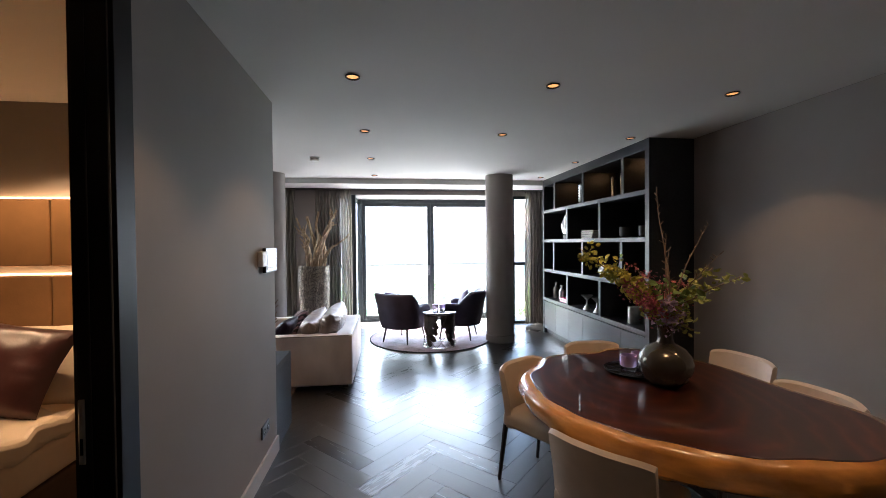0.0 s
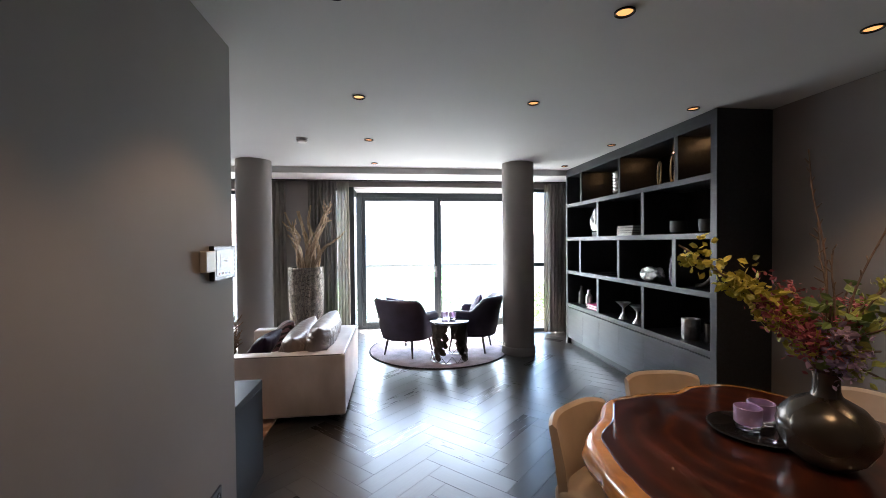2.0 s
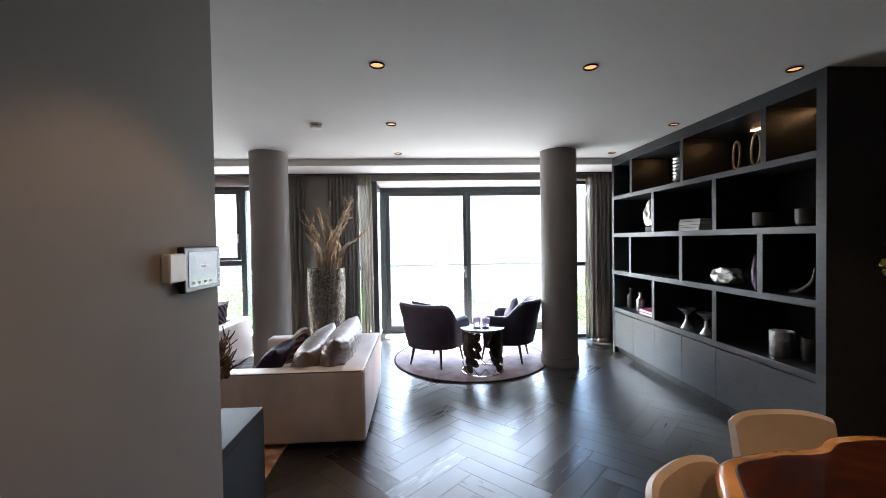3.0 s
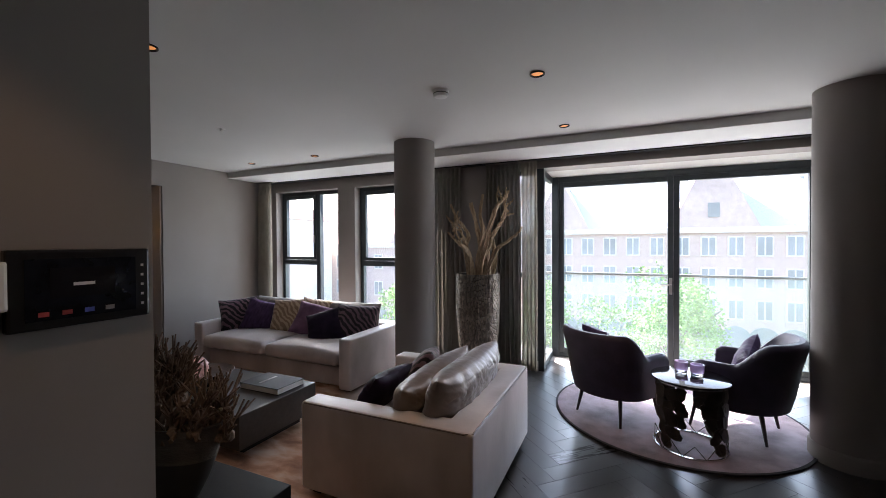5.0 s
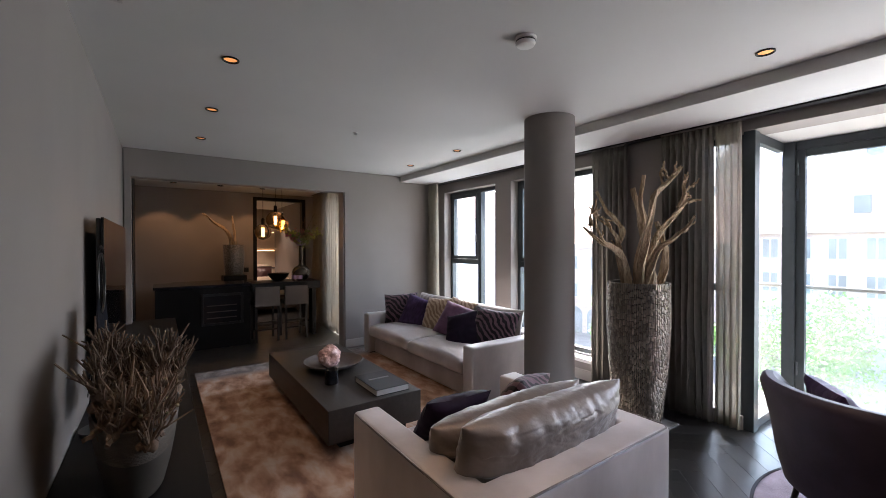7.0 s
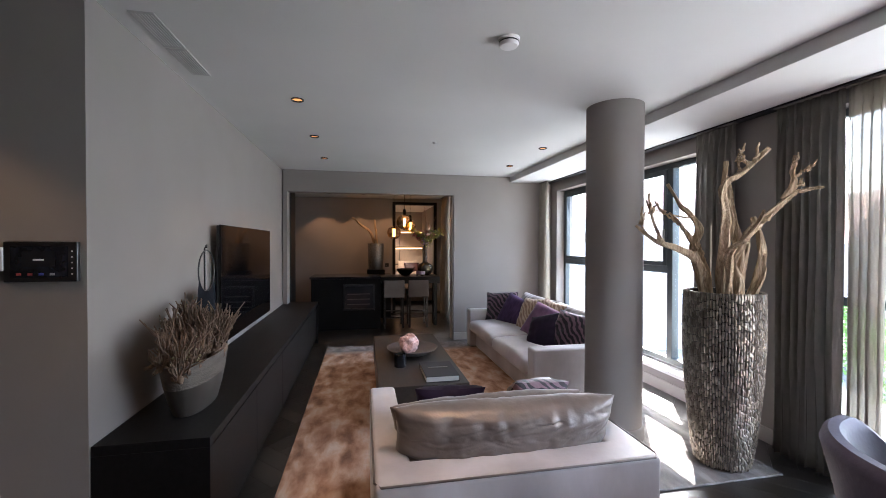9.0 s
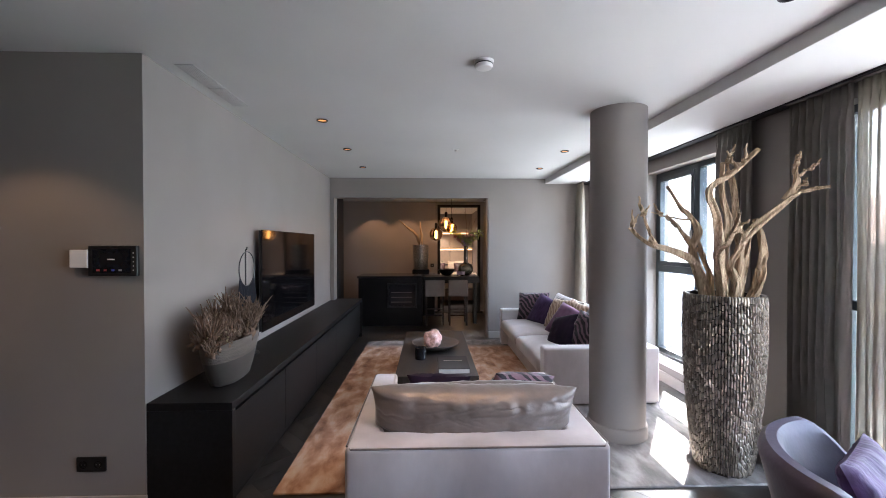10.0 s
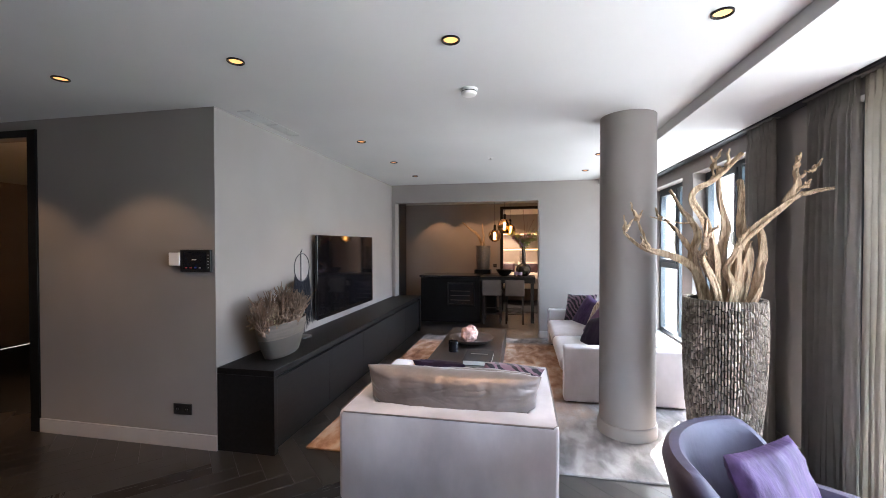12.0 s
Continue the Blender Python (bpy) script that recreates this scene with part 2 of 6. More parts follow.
# hall wall with the bedroom door, wall behind the television, wall with the wide opening
wall_run("wall_hall", 'y', -0.87, -0.11, -2.0, 3.39, 0, H, [(0.59, 1.615, 0, 2.46)])
wall_run("wall_television", 'x', 3.39, -0.15, XW - 0.2, -0.98, 0, H)
wall_run("wall_opening", 'y', XW, -0.2, 3.4, YN, 0, H, [(3.46, 5.95, 0, 2.285)])
wall_run("wall_window", 'x', YN, 0.28, XW - 0.2, XE + 0.2, 0, H,
         [(-4.89, -3.65, 0.24, 2.37), (-3.34, -1.98, 0.24, 2.37), (-1.12, 2.72, 0, 2.425)])
wall_run("wall_dining", 'y', XE, 0.55, -2.0, YN, 0, H)
wall_run("wall_back", 'x', -2.0, -0.55, -5.2, XE + 0.55, 0, H)
# bedroom behind the hall wall
wall_run("wall_bedroom_side", 'y', -5.0, -0.2, -2.0, 3.24, 0, H)
# kitchen
wall_run("wall_kitchen_back", 'y', -7.75, -0.15, 1.4, 6.34, 0, 2.5, [(5.22, 6.1, 0, 2.41)])
wall_run("wall_kitchen_window", 'x', 6.34, 0.2, -12.0, XW - 0.2, 0, 2.5, [(-6.75, -5.6, 0.1, 2.4)])
wall_run("wall_kitchen_side", 'x', 1.4, -0.2, -7.9, XW - 0.2, 0, 2.5)
wall_run("wall_kitchen_inner", 'y', XW - 0.2, -0.04, 1.4, 3.24, 0, 2.5)
# second bedroom, past the kitchen door
wall_run("wall_guest_back", 'y', -11.4, -0.2, 3.4, 6.34, 0, 2.5)
wall_run("wall_guest_side", 'x', 3.6, -0.2, -11.4, -7.9, 0, 2.5)

structure("ceiling", box(XW - 0.2, -2.0, H, XE + 0.2, YN + 0.28, H + 0.2), M_CEIL, "smooth white plaster ceiling")
structure("ceiling_bedroom", box(-5.0, -2.0, 2.5, -0.98, 3.24, 2.55), M_CEIL, "smooth white plaster bedroom ceiling", "ceiling")
structure("ceiling_kitchen", box(-11.6, 1.4, 2.5, XW - 0.24, 6.5, 2.7), M_CEIL, "smooth white plaster kitchen ceiling", "ceiling")
structure("ceiling_beam", box(XW, 6.88, 2.515, XE, 7.5, H, 0.004), M_CEIL, "white dropped plaster band along the windows", "ceiling")
structure("subfloor", box(-11.6, -2.0, -0.25, XE + 0.2, 8.5, -0.012), M_JOINT, "dark joints under the floorboards", "floor")

# skirting boards
for i, (x0, y0, x1, y1) in enumerate([(-0.87, 1.712, -0.855, 3.40), (XW, 5.95, XW + 0.015, YN), (XE - 0.015, -2.0, XE, 4.03),
                                      (XW, YN - 0.015, -0.68, YN)]):
    structure("baseboard_%d" % (i + 1), box(x0, y0, 0, x1, y1, 0.115, 0.003), M_BASE, "plain taupe painted skirting board", "baseboard")

# round columns with a low collar
for nm, cx, cy in (("column_1", -1.765, 6.515), ("column_2", 1.705, 6.45)):
    structure(nm, lathe([(0.228, 0), (0.228, 0.10), (0.222, 0.112), (0.214, 0.116), (0.214, H)], 64, cx, cy), M_WALL, "round taupe plastered concrete column with a low collar", "column", True)

# ---- glass bay, windows ----


def frame_rect(x0, x1, z0, z1, y0, y1, w, bevel=0.004):
    bm = bmesh.new()
    add_box(bm, x0, y0, z0, x0 + w, y1, z1, bevel)
    add_box(bm, x1 - w, y0, z0, x1, y1, z1, bevel)
    add_box(bm, x0 + w, y0, z1 - w, x1 - w, y1, z1, bevel)
    add_box(bm, x0 + w, y0, z0, x1 - w, y1, z0 + w, bevel)
    return bm


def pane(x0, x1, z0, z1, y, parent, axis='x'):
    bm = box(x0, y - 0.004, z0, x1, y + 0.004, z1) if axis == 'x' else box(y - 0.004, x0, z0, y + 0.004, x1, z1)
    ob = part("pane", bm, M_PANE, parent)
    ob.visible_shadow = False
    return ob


BX0, BX1, BY = -0.64, 2.25, 8.36
bay = tagged(new("window_bay"), "dark aluminium glass bay with a pair of glazed balcony doors", "window", "", "structure")
part("top_rail", box(BX0, BY, 2.345, BX1, BY + 0.09, 2.42, 0.004), M_FRAME, bay)
part("bottom_rail", box(BX0, BY, 0, BX1, BY + 0.09, 0.05, 0.004), M_FRAME, bay)
for x in (BX0, BX1 - 0.09):
    part("corner_post", box(x, BY - 0.02, 0, x + 0.09, BY + 0.09, 2.42, 0.004), M_FRAME, bay)
for x in (BX0 - 0.05, BX1 - 0.03):
    part("wall_post", box(x, YN + 0.0, 0, x + 0.08, YN + 0.1, 2.42, 0.004), M_FRAME, bay)
    part("side_top_rail", box(x + 0.015, YN + 0.1, 2.34, x + 0.065, BY - 0.02, 2.42, 0.004), M_FRAME, bay)
    part("side_bottom_rail", box(x + 0.015, YN + 0.1, 0, x + 0.065, BY - 0.02, 0.07, 0.004), M_FRAME, bay)
    pane(YN + 0.1, BY - 0.02, 0.07, 2.34, x + 0.04, bay, 'y')
MID = 0.806
for a, b in ((BX0 + 0.09, MID), (MID, BX1 - 0.09)):
    leaf = part("door_leaf", frame_rect(a + 0.002, b - 0.002, 0.05, 2.345, BY + 0.01, BY + 0.07, 0.062), M_FRAME, bay)
    pane(a + 0.06, b - 0.06, 0.11, 2.285, BY + 0.04, leaf)
    for z in (0.35, 1.9, 2.12):
        hx = a if a < 0 else b
        part("hinge", lathe([(0.012, z), (0.012, z + 0.11)], 12, hx + (0.012 if a < 0 else -0.012), BY + 0.0), M_FRAME, leaf, smooth=True)
    if a < 0:
        hd = part("handle", box(b - 0.045, BY - 0.012, 0.90, b - 0.015, BY + 0.012, 1.10, 0.004), M_STEEL, leaf, "brushed steel lever handle")
        part("lever", tube([(b - 0.03, BY - 0.01, 1.02), (b - 0.03, BY - 0.055, 1.02), (b - 0.05, BY - 0.06, 1.02), (b - 0.15, BY - 0.06, 1.018)], [0.01, 0.01, 0.01, 0.009]), M_STEEL, hd, smooth=True)
structure("ceiling_bay", box(BX0 - 0.02, YN + 0.28, 2.425, BX1 + 0.02, BY + 0.2, 2.62), M_CEIL, "white bay soffit", "ceiling")
structure("floor_bay", box(BX0 - 0.02, YN + 0.02, -0.04, BX1 + 0.02, BY + 0.09, -0.005), M_BASE, "pale sill boards of the bay", "floor")
# narrow side lights left and right of the bay
for nm, a, b in (("window_side_1", -1.12, BX0 - 0.05), ("window_side_2", BX1 + 0.05, 2.72)):
    w = tagged(new(nm), "narrow fixed dark-framed side window", "window", "", "structure")
    part("window_frame", frame_rect(a, b, 0.0, 2.42, YN + 0.1, YN + 0.16, 0.05), M_FRAME, w)
    part("transom", box(a + 0.05, YN + 0.1, 1.11, b - 0.05, YN + 0.16, 1.17, 0.003), M_FRAME, w)
    pane(a + 0.05, b - 0.05, 0.05, 2.37, YN + 0.13, w)
# two tall windows behind the sofa
for nm, a, b in (("window_1", -4.89, -3.65), ("window_2", -3.34, -1.98)):
    w = tagged(new(nm), "tall dark aluminium window with an opening casement", "window", "", "structure")
    part("window_frame", frame_rect(a, b, 0.26, 2.37, YN + 0.13, YN + 0.2, 0.055), M_FRAME, w)
    mx = a + 0.715
    part("mullion", box(mx, YN + 0.125, 0.315, mx + 0.075, YN + 0.205, 2.315, 0.004), M_FRAME, w)
    part("transom", box(a + 0.055, YN + 0.125, 1.21, mx, YN + 0.205, 1.285, 0.004), M_FRAME, w)
    sash = part("casement", frame_rect(a + 0.058, mx - 0.003, 1.288, 2.312, YN + 0.115, YN + 0.17, 0.05), M_FRAME, w)
    part("handle", box(mx - 0.035, YN + 0.085, 1.55, mx - 0.02, YN + 0.115, 1.68, 0.004), M_STEEL, sash, "small steel window handle")
    pane(a + 0.055, mx, 0.315, 1.21, YN + 0.165, w)
    pane(a + 0.1, mx - 0.05, 1.33, 2.27, YN + 0.145, w)
    pane(mx + 0.075, b - 0.055, 0.315, 2.315, YN + 0.165, w)
    part("window_sill", box(a, YN - 0.03, 0.2, b, YN + 0.13, 0.24, 0.006), M_WHITE, w)
# kitchen window
w = tagged(new("window_kitchen"), "tall dark-framed kitchen window behind curtains", "window", "", "structure")
part("window_frame", frame_rect(-6.75, -5.6, 0.1, 2.4, 6.42, 6.48, 0.05), M_FRAME, w)
part("transom", box(-6.7, 6.42, 1.0, -5.65, 6.48, 1.06), M_FRAME, w)
pane(-6.7, -5.65, 0.15, 2.35, 6.45, w)

# ---- outside ----
# brick, slate, tile and pane colours are lightened to imitate washed-out glare
M_BRICK = mat("red brown brick facade", (0.54, 0.41, 0.37), 0.9, var=0.08, scale=3, bump=0.3, bscale=40)
M_STONE = mat("pale sandstone facade", (0.62, 0.57, 0.52), 0.85, var=0.15, scale=2)
M_SLATE = mat("blue grey slate roof", (0.34, 0.37, 0.43), 0.6, var=0.25, scale=8)
M_TILE = mat("clay roof tiles", (0.48, 0.31, 0.26), 0.8, var=0.25, scale=8)
M_ASPH = mat("grey street paving", (0.2, 0.195, 0.185), 0.9, var=0.2, scale=0.6)
M_LEAF = mat("bright plane tree leaf", (0.16, 0.30, 0.06), 0.6, var=0.45, scale=1.5)
M_BARK = mat("grey tree bark", (0.16, 0.13, 0.1), 0.9, var=0.3, scale=6, bump=0.4, bscale=20)
# dark panes painted pale grey as if seen through glare
M_DGLASS = mat("lightened window glass", (0.26, 0.27, 0.28), 0.3, var=0.3, scale=0.3)
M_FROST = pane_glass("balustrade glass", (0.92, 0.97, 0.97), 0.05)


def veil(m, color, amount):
    """Mixes milky scatter into glass: frost on the balustrade, imitated glare on the windows."""
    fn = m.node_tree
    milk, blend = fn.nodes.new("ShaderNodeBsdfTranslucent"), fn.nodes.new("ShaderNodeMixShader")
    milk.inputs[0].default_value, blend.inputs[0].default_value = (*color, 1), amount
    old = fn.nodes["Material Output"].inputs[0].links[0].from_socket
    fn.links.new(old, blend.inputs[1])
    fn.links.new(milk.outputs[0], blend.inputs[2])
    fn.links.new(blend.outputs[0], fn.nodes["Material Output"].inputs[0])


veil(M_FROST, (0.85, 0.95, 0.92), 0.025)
# the window film stands in for glare that washes out the view
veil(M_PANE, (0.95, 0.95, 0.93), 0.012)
M_CONC = mat("pale concrete balcony slab", (0.5, 0.49, 0.47), 0.85, var=0.1, scale=4)
structure("ground", box(-260, 9.2, -9.3, 260, 400, -9.0), M_ASPH, "grey paved street and square far below", "ground")
structure("balcony", box(-1.2, 7.9, -0.3, 2.8, 8.95, -0.06), M_CONC, "shallow concrete balcony slab in front of the bay", "balcony")
rail = tagged(new("balcony_rail"), "frosted glass balcony rail with a thin steel handrail", "railing")
part("handrail", box(-1.15, 8.73, 1.085, 2.75, 8.78, 1.12, 0.008), M_STEEL, rail)
for a, b in ((-1.15, 0.8), (0.82, 2.75)):
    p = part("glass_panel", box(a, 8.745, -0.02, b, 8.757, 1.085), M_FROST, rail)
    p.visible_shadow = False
for x in (-1.14, 0.81, 2.74):
    part("post", box(x - 0.012, 8.73, -0.06, x + 0.012, 8.78, 1.085), M_STEEL, rail)


def add_windows(house, x0, x1, z0, floors, cols, y, fh=3.4, w=1.0, h=1.55, fm=None):
    fm = fm or M_STONE
    step = (x1 - x0) / cols
    for r in range(floors):
        for c in range(cols):
            cx, cz = x0 + (c + 0.5) * step, z0 + r * fh + 1.0
            win = part("window", box(cx - w / 2 - 0.12, y - 0.12, cz - 0.12, cx + w / 2 + 0.12, y + 0.02, cz + h + 0.12), fm, house)
            part("window_pane", box(cx - w / 2, y - 0.14, cz, cx - 0.06, y - 0.1, cz + h), M_DGLASS, win)
            part("window_pane", box(cx + 0.06, y - 0.14, cz, cx + w / 2, y - 0.1, cz + h), M_DGLASS, win)


def gable(bm, x0, x1, y0, y1, z0, z1):
    xm = (x0 + x1) / 2
    v = [bm.verts.new(p) for p in ((x0, y0, z0), (x1, y0, z0), (xm, y0, z1), (x0, y1, z0), (x1, y1, z0), (xm, y1, z1))]
    for f in ((0, 1, 2), (5, 4, 3), (0, 2, 5, 3), (1, 4, 5, 2), (0, 3, 4, 1)):
        bm.faces.new([v[i] for i in f])
    return bm


def hip(bm, x0, x1, y0, y1, z0, z1, k=0.3):
    dx, dy = (x1 - x0) * k, (y1 - y0) * 0.45
    lo = [bm.verts.new(p) for p in ((x0, y0, z0), (x1, y0, z0), (x1, y1, z0), (x0, y1, z0))]
    hi_ = [bm.verts.new(p) for p in ((x0 + dx, y0 + dy, z1), (x1 - dx, y0 + dy, z1), (x1 - dx, y1 - dy, z1), (x0 + dx, y1 - dy, z1))]
    bm.faces.new(hi_)
    bm.faces.new(list(reversed(lo)))
    for i in range(4):
        bm.faces.new((lo[i], lo[(i + 1) % 4], hi_[(i + 1) % 4], hi_[i]))
    return bm


def house(label, x0, x1, y, depth, floors, cols, m_wall, m_roof, roof_h, fh=3.4, gables=(), towers=()):
    top = -9.0 + 0.6 + floors * fh
    h = thing("house", label, "house")
    part("wall", box(x0, y, -9.0, x1, y + depth, top), m_wall, h)
    part("cornice", box(x0 - 0.2, y - 0.35, top - 0.4, x1 + 0.2, y + 0.1, top + 0.1), M_STONE, h)
    part("roof", hip(bmesh.new(), x0 - 0.3, x1 + 0.3, y - 0.3, y + depth, top, top + roof_h, 0.12), m_roof, h)
    add_windows(h, x0 + 0.5, x1 - 0.5, -9.0 + fh, floors - 1, cols, y, fh, fm=M_STONE)
    for c in range(cols):
        cx = x0 + 0.5 + (c + 0.5) * (x1 - x0 - 1) / cols
        bm = bmesh.new()
        pts = [(cx - 1.1, -9.0), (cx + 1.1, -9.0)] + [(cx + 1.1 * math.cos(a), -6.9 + 1.0 * math.sin(a)) for a in [math.pi * k / 8 for k in range(9)]]
        vs = [bm.verts.new((px, y - 0.06, pz)) for px, pz in pts]
        vb = [bm.verts.new((px, y + 0.05, pz)) for px, pz in pts]
        bm.faces.new(vs)
        for i in range(len(vs)):
            bm.faces.new((vs[i], vs[(i + 1) % len(vs)], vb[(i + 1) % len(vs)], vb[i]))
        part("arched_opening", bm, M_DGLASS, h)
    for g0, g1, gh in gables:
        g = part("gable", gable(bmesh.new(), g0, g1, y - 0.2, y + depth * 0.5, top, top + gh), m_wall, h)
        part("gable_window", box((g0 + g1) / 2 - 0.45, y - 0.28, top + 1.0, (g0 + g1) / 2 + 0.45, y - 0.15, top + 2.3), M_DGLASS, g)
    for tx, tw, th in towers:
        t = part("tower", box(tx - tw / 2, y - 0.8, -9.0, tx + tw / 2, y + tw - 0.8, top + th), m_wall, h)
        bm = bmesh.new()
        bmesh.ops.create_cone(bm, segments=4, radius1=tw * 0.74, radius2=0.05, depth=th * 1.3, matrix=Matrix.Translation((tx, y - 0.8 + tw / 2, top + th * 1.65)) @ Matrix.Rotation(radians(45), 4, 'Z'))
        part("spire", bm, M_SLATE, t)
    return h


house("red brown brick town house with slate gables and towers", -13, 19, 46, 14, 4, 15, M_BRICK, M_SLATE, 5, 2.8, gables=((-9, -3, 5.5), (4, 11, 7.5)), towers=((17.2, 2.6, 3),))
house("pale stone corner building with tall windows", 20, 46, 43, 13, 4, 9, M_STONE, M_SLATE, 4, 3.5, gables=((26, 32, 5),))
house("low brick houses with red tiled roofs", -44, -14, 45, 13, 3, 10, M_BRICK, M_TILE, 5, 3.3, gables=((-26, -20, 5),))
house("white plastered apartment block across the street", -64, -34, 30, 14, 4, 8, M_WHITE, M_TILE, 4, 3.2)
house("far pale stone terrace", 48, 92, 46, 15, 4, 13, M_STONE, M_TILE, 5, 3.4)
house("tall pale gabled building behind the town house", -30, 30, 66, 14, 6, 15, M_STONE, M_SLATE, 6, 3.2, gables=((-24, -16, 6), (-4, 4, 7), (14, 24, 6)), towers=((-11, 4, 6),))


def tree(label, x, y, z, h, r, seed):
    rnd = random.Random(seed)
    t = thing("tree", label, "tree", pose(x, y, z))
    bm = bmesh.new()
    add_tube(bm, smooth_path([(0, 0, 0), (0.1, 0.05, h * 0.25), (0, 0.1, h * 0.5), (0.15, 0, h * 0.8)], 3), [0.26 - 0.02 * i for i in range(10)], 8)
    for k in range(7):
        a = rnd.uniform(0, 6.28)
        z0 = h * rnd.uniform(0.32, 0.6)
        e = (math.cos(a) * r * 0.75, math.sin(a) * r * 0.75, z0 + h * rnd.uniform(0.12, 0.32))
        add_tube(bm, smooth_path([(0, 0, z0), (e[0] * 0.5, e[1] * 0.5, z0 + (e[2] - z0) * 0.4), e], 3), [0.12 - 0.014 * i for i in range(7)], 6)
    part("trunk", bm, M_BARK, t, smooth=True)
    verts, faces = [], []
    blobs = [(rnd.gauss(0, r * 0.42), rnd.gauss(0, r * 0.42), h * 0.68 + rnd.gauss(0, h * 0.15), r * rnd.uniform(0.22, 0.42)) for _ in range(26)]
    for bx, by, bz, br in blobs:
        for _ in range(330):
            d = Vector((rnd.gauss(0, 1), rnd.gauss(0, 1), rnd.gauss(0, 1))).normalized() * br * rnd.uniform(0.55, 1.12)
            c = Vector((bx, by, bz)) + d
            u = Vector((rnd.gauss(0, 1), rnd.gauss(0, 1), rnd.gauss(0, 1))).normalized() * 0.105
            v = u.cross(Vector((rnd.gauss(0, 1), rnd.gauss(0, 1), rnd.gauss(0, 1)))).normalized() * 0.075
            i = len(verts)
            verts += [c - u, c + v, c + u, c - v]
            faces.append((i, i + 1, i + 2, i + 3))
    me = bpy.data.meshes.new("crown")
    me.from_pydata([tuple(v) for v in verts], [], faces)
    me.materials.append(M_LEAF)
    cr = new("crown", me)
    cr.parent = t


tree("leafy street tree with a broad green crown", -5.5, 31, -9, 7.44, 3.2, 1)
tree("leafy street tree with a broad green crown", 3.0, 32, -9, 7.81, 3.4, 2)
tree("leafy street tree with a broad green crown", 13.5, 33, -9, 7.63, 3.2, 3)
tree("leafy street tree with a broad green crown", -14.5, 32, -9, 7.63, 3.3, 4)
tree("leafy street tree with a broad green crown", 23, 34, -9, 7.44, 3.2, 5)


# ---- fabrics and things' materials ----
M_VELVET = mat("silver taupe velvet", (0.66, 0.605, 0.60), 0.38, var=0.22, scale=3.2, stretch=(1, 1, 0.6), bump=0.10, bscale=24, sheen=0.9, color2=(0.41, 0.365, 0.358), spec=0.7, rvar=0.1, detail=9.0)
M_SATIN = mat("taupe silk velvet", (0.27, 0.228, 0.208), 0.40, 0.36, var=0.3, scale=4.5, bump=0.35, bscale=22, sheen=0.55, color2=(0.14, 0.112, 0.098), detail=8.0, rvar=0.06)
M_PURPLE = mat("dark purple velvet", (0.062, 0.034, 0.086), 0.5, spec=0.15, var=0.4, scale=11, bump=0.3, bscale=22, sheen=0.03, stretch=(3, 1, 1))
M_LILAC = mat("muted lilac velvet", (0.20, 0.10, 0.17), 0.5, spec=0.2, var=0.3, scale=9, bump=0.2, bscale=18, sheen=0.3)
M_NAVY = mat("black purple velvet", (0.022, 0.013, 0.032), 0.55, spec=0.12, var=0.3, scale=9, bump=0.2, bscale=18, sheen=0.04)
M_CHAIRV = mat("greyish violet velvet", (0.046, 0.037, 0.068), 0.55, var=0.22, scale=7, bump=0.1, bscale=40, sheen=0.12)
M_LEATHER = mat("beige leather", (0.50, 0.415, 0.335), 0.42, var=0.1, scale=8, bump=0.15, bscale=140, bdist=0.002)
M_DLEG = mat("black stained wooden leg", (0.02, 0.016, 0.014), 0.4, var=0.2)
M_TBLOCK = mat("dark greige lacquered oak", (0.040, 0.034, 0.030), 0.42, var=0.2, scale=4, stretch=(1, 8, 8), bump=0.06, bscale=50)
M_DRIFT = mat("weathered driftwood", (0.52, 0.385, 0.25), 0.8, var=0.35, scale=75, stretch=(1, 1, 0.14), bump=1.0, bscale=130, color2=(0.25, 0.165, 0.095))
M_SHELLTILE = mat("pewter shell mosaic", (0.31, 0.265, 0.215), 0.33, 0.6, var=0.4, scale=0.7, bump=0.4, bscale=2.0, per_object=0.32, bdist=0.1)
M_POTBODY = mat("dark pot body", (0.045, 0.037, 0.03), 0.7)
M_CERAM = mat("grey textured ceramic", (0.11, 0.09, 0.072), 0.6, var=0.25, scale=5, bump=0.5, bscale=40, stretch=(1, 1, 6))
M_CERAM2 = mat("smooth warm grey ceramic", (0.054, 0.045, 0.037), 0.5, var=0.12, scale=6)
M_TWIG = mat("dry brown twig", (0.165, 0.108, 0.072), 0.9, var=0.4, scale=30, bump=0.4, bscale=60)
M_ROSE = mat("rose quartz", (0.80, 0.50, 0.44), 0.35, var=0.25, scale=12, bump=0.4, bscale=25)
M_BOWLW = mat("grey brown turned wood", (0.10, 0.08, 0.07), 0.55, var=0.3, scale=4, stretch=(1, 1, 10), bump=0.3, bscale=25)
M_BOOK = mat("charcoal book cloth", (0.022, 0.023, 0.025), 0.6, var=0.1)
M_PAGES = mat("white paper edge", (0.72, 0.70, 0.66), 0.8, var=0.08, scale=60, stretch=(1, 1, 30))
M_PINK = mat("magenta book cover", (0.55, 0.08, 0.22), 0.5)
M_SCREEN = mat("black television screen", (0.004, 0.004, 0.005), 0.06, var=0.0)
M_PLASTIC = mat("white plastic", (0.75, 0.74, 0.72), 0.4, var=0.02)
M_BLKPL = mat("black plastic", (0.012, 0.012, 0.013), 0.3, var=0.1)
M_MAC = mat("dark blue grey cord", (0.014, 0.016, 0.024), 0.85, var=0.3, scale=80)
M_VASE = mat("bronze glazed ceramic", (0.125, 0.11, 0.092), 0.25, 0.7, var=0.3, scale=5, rvar=0.08)
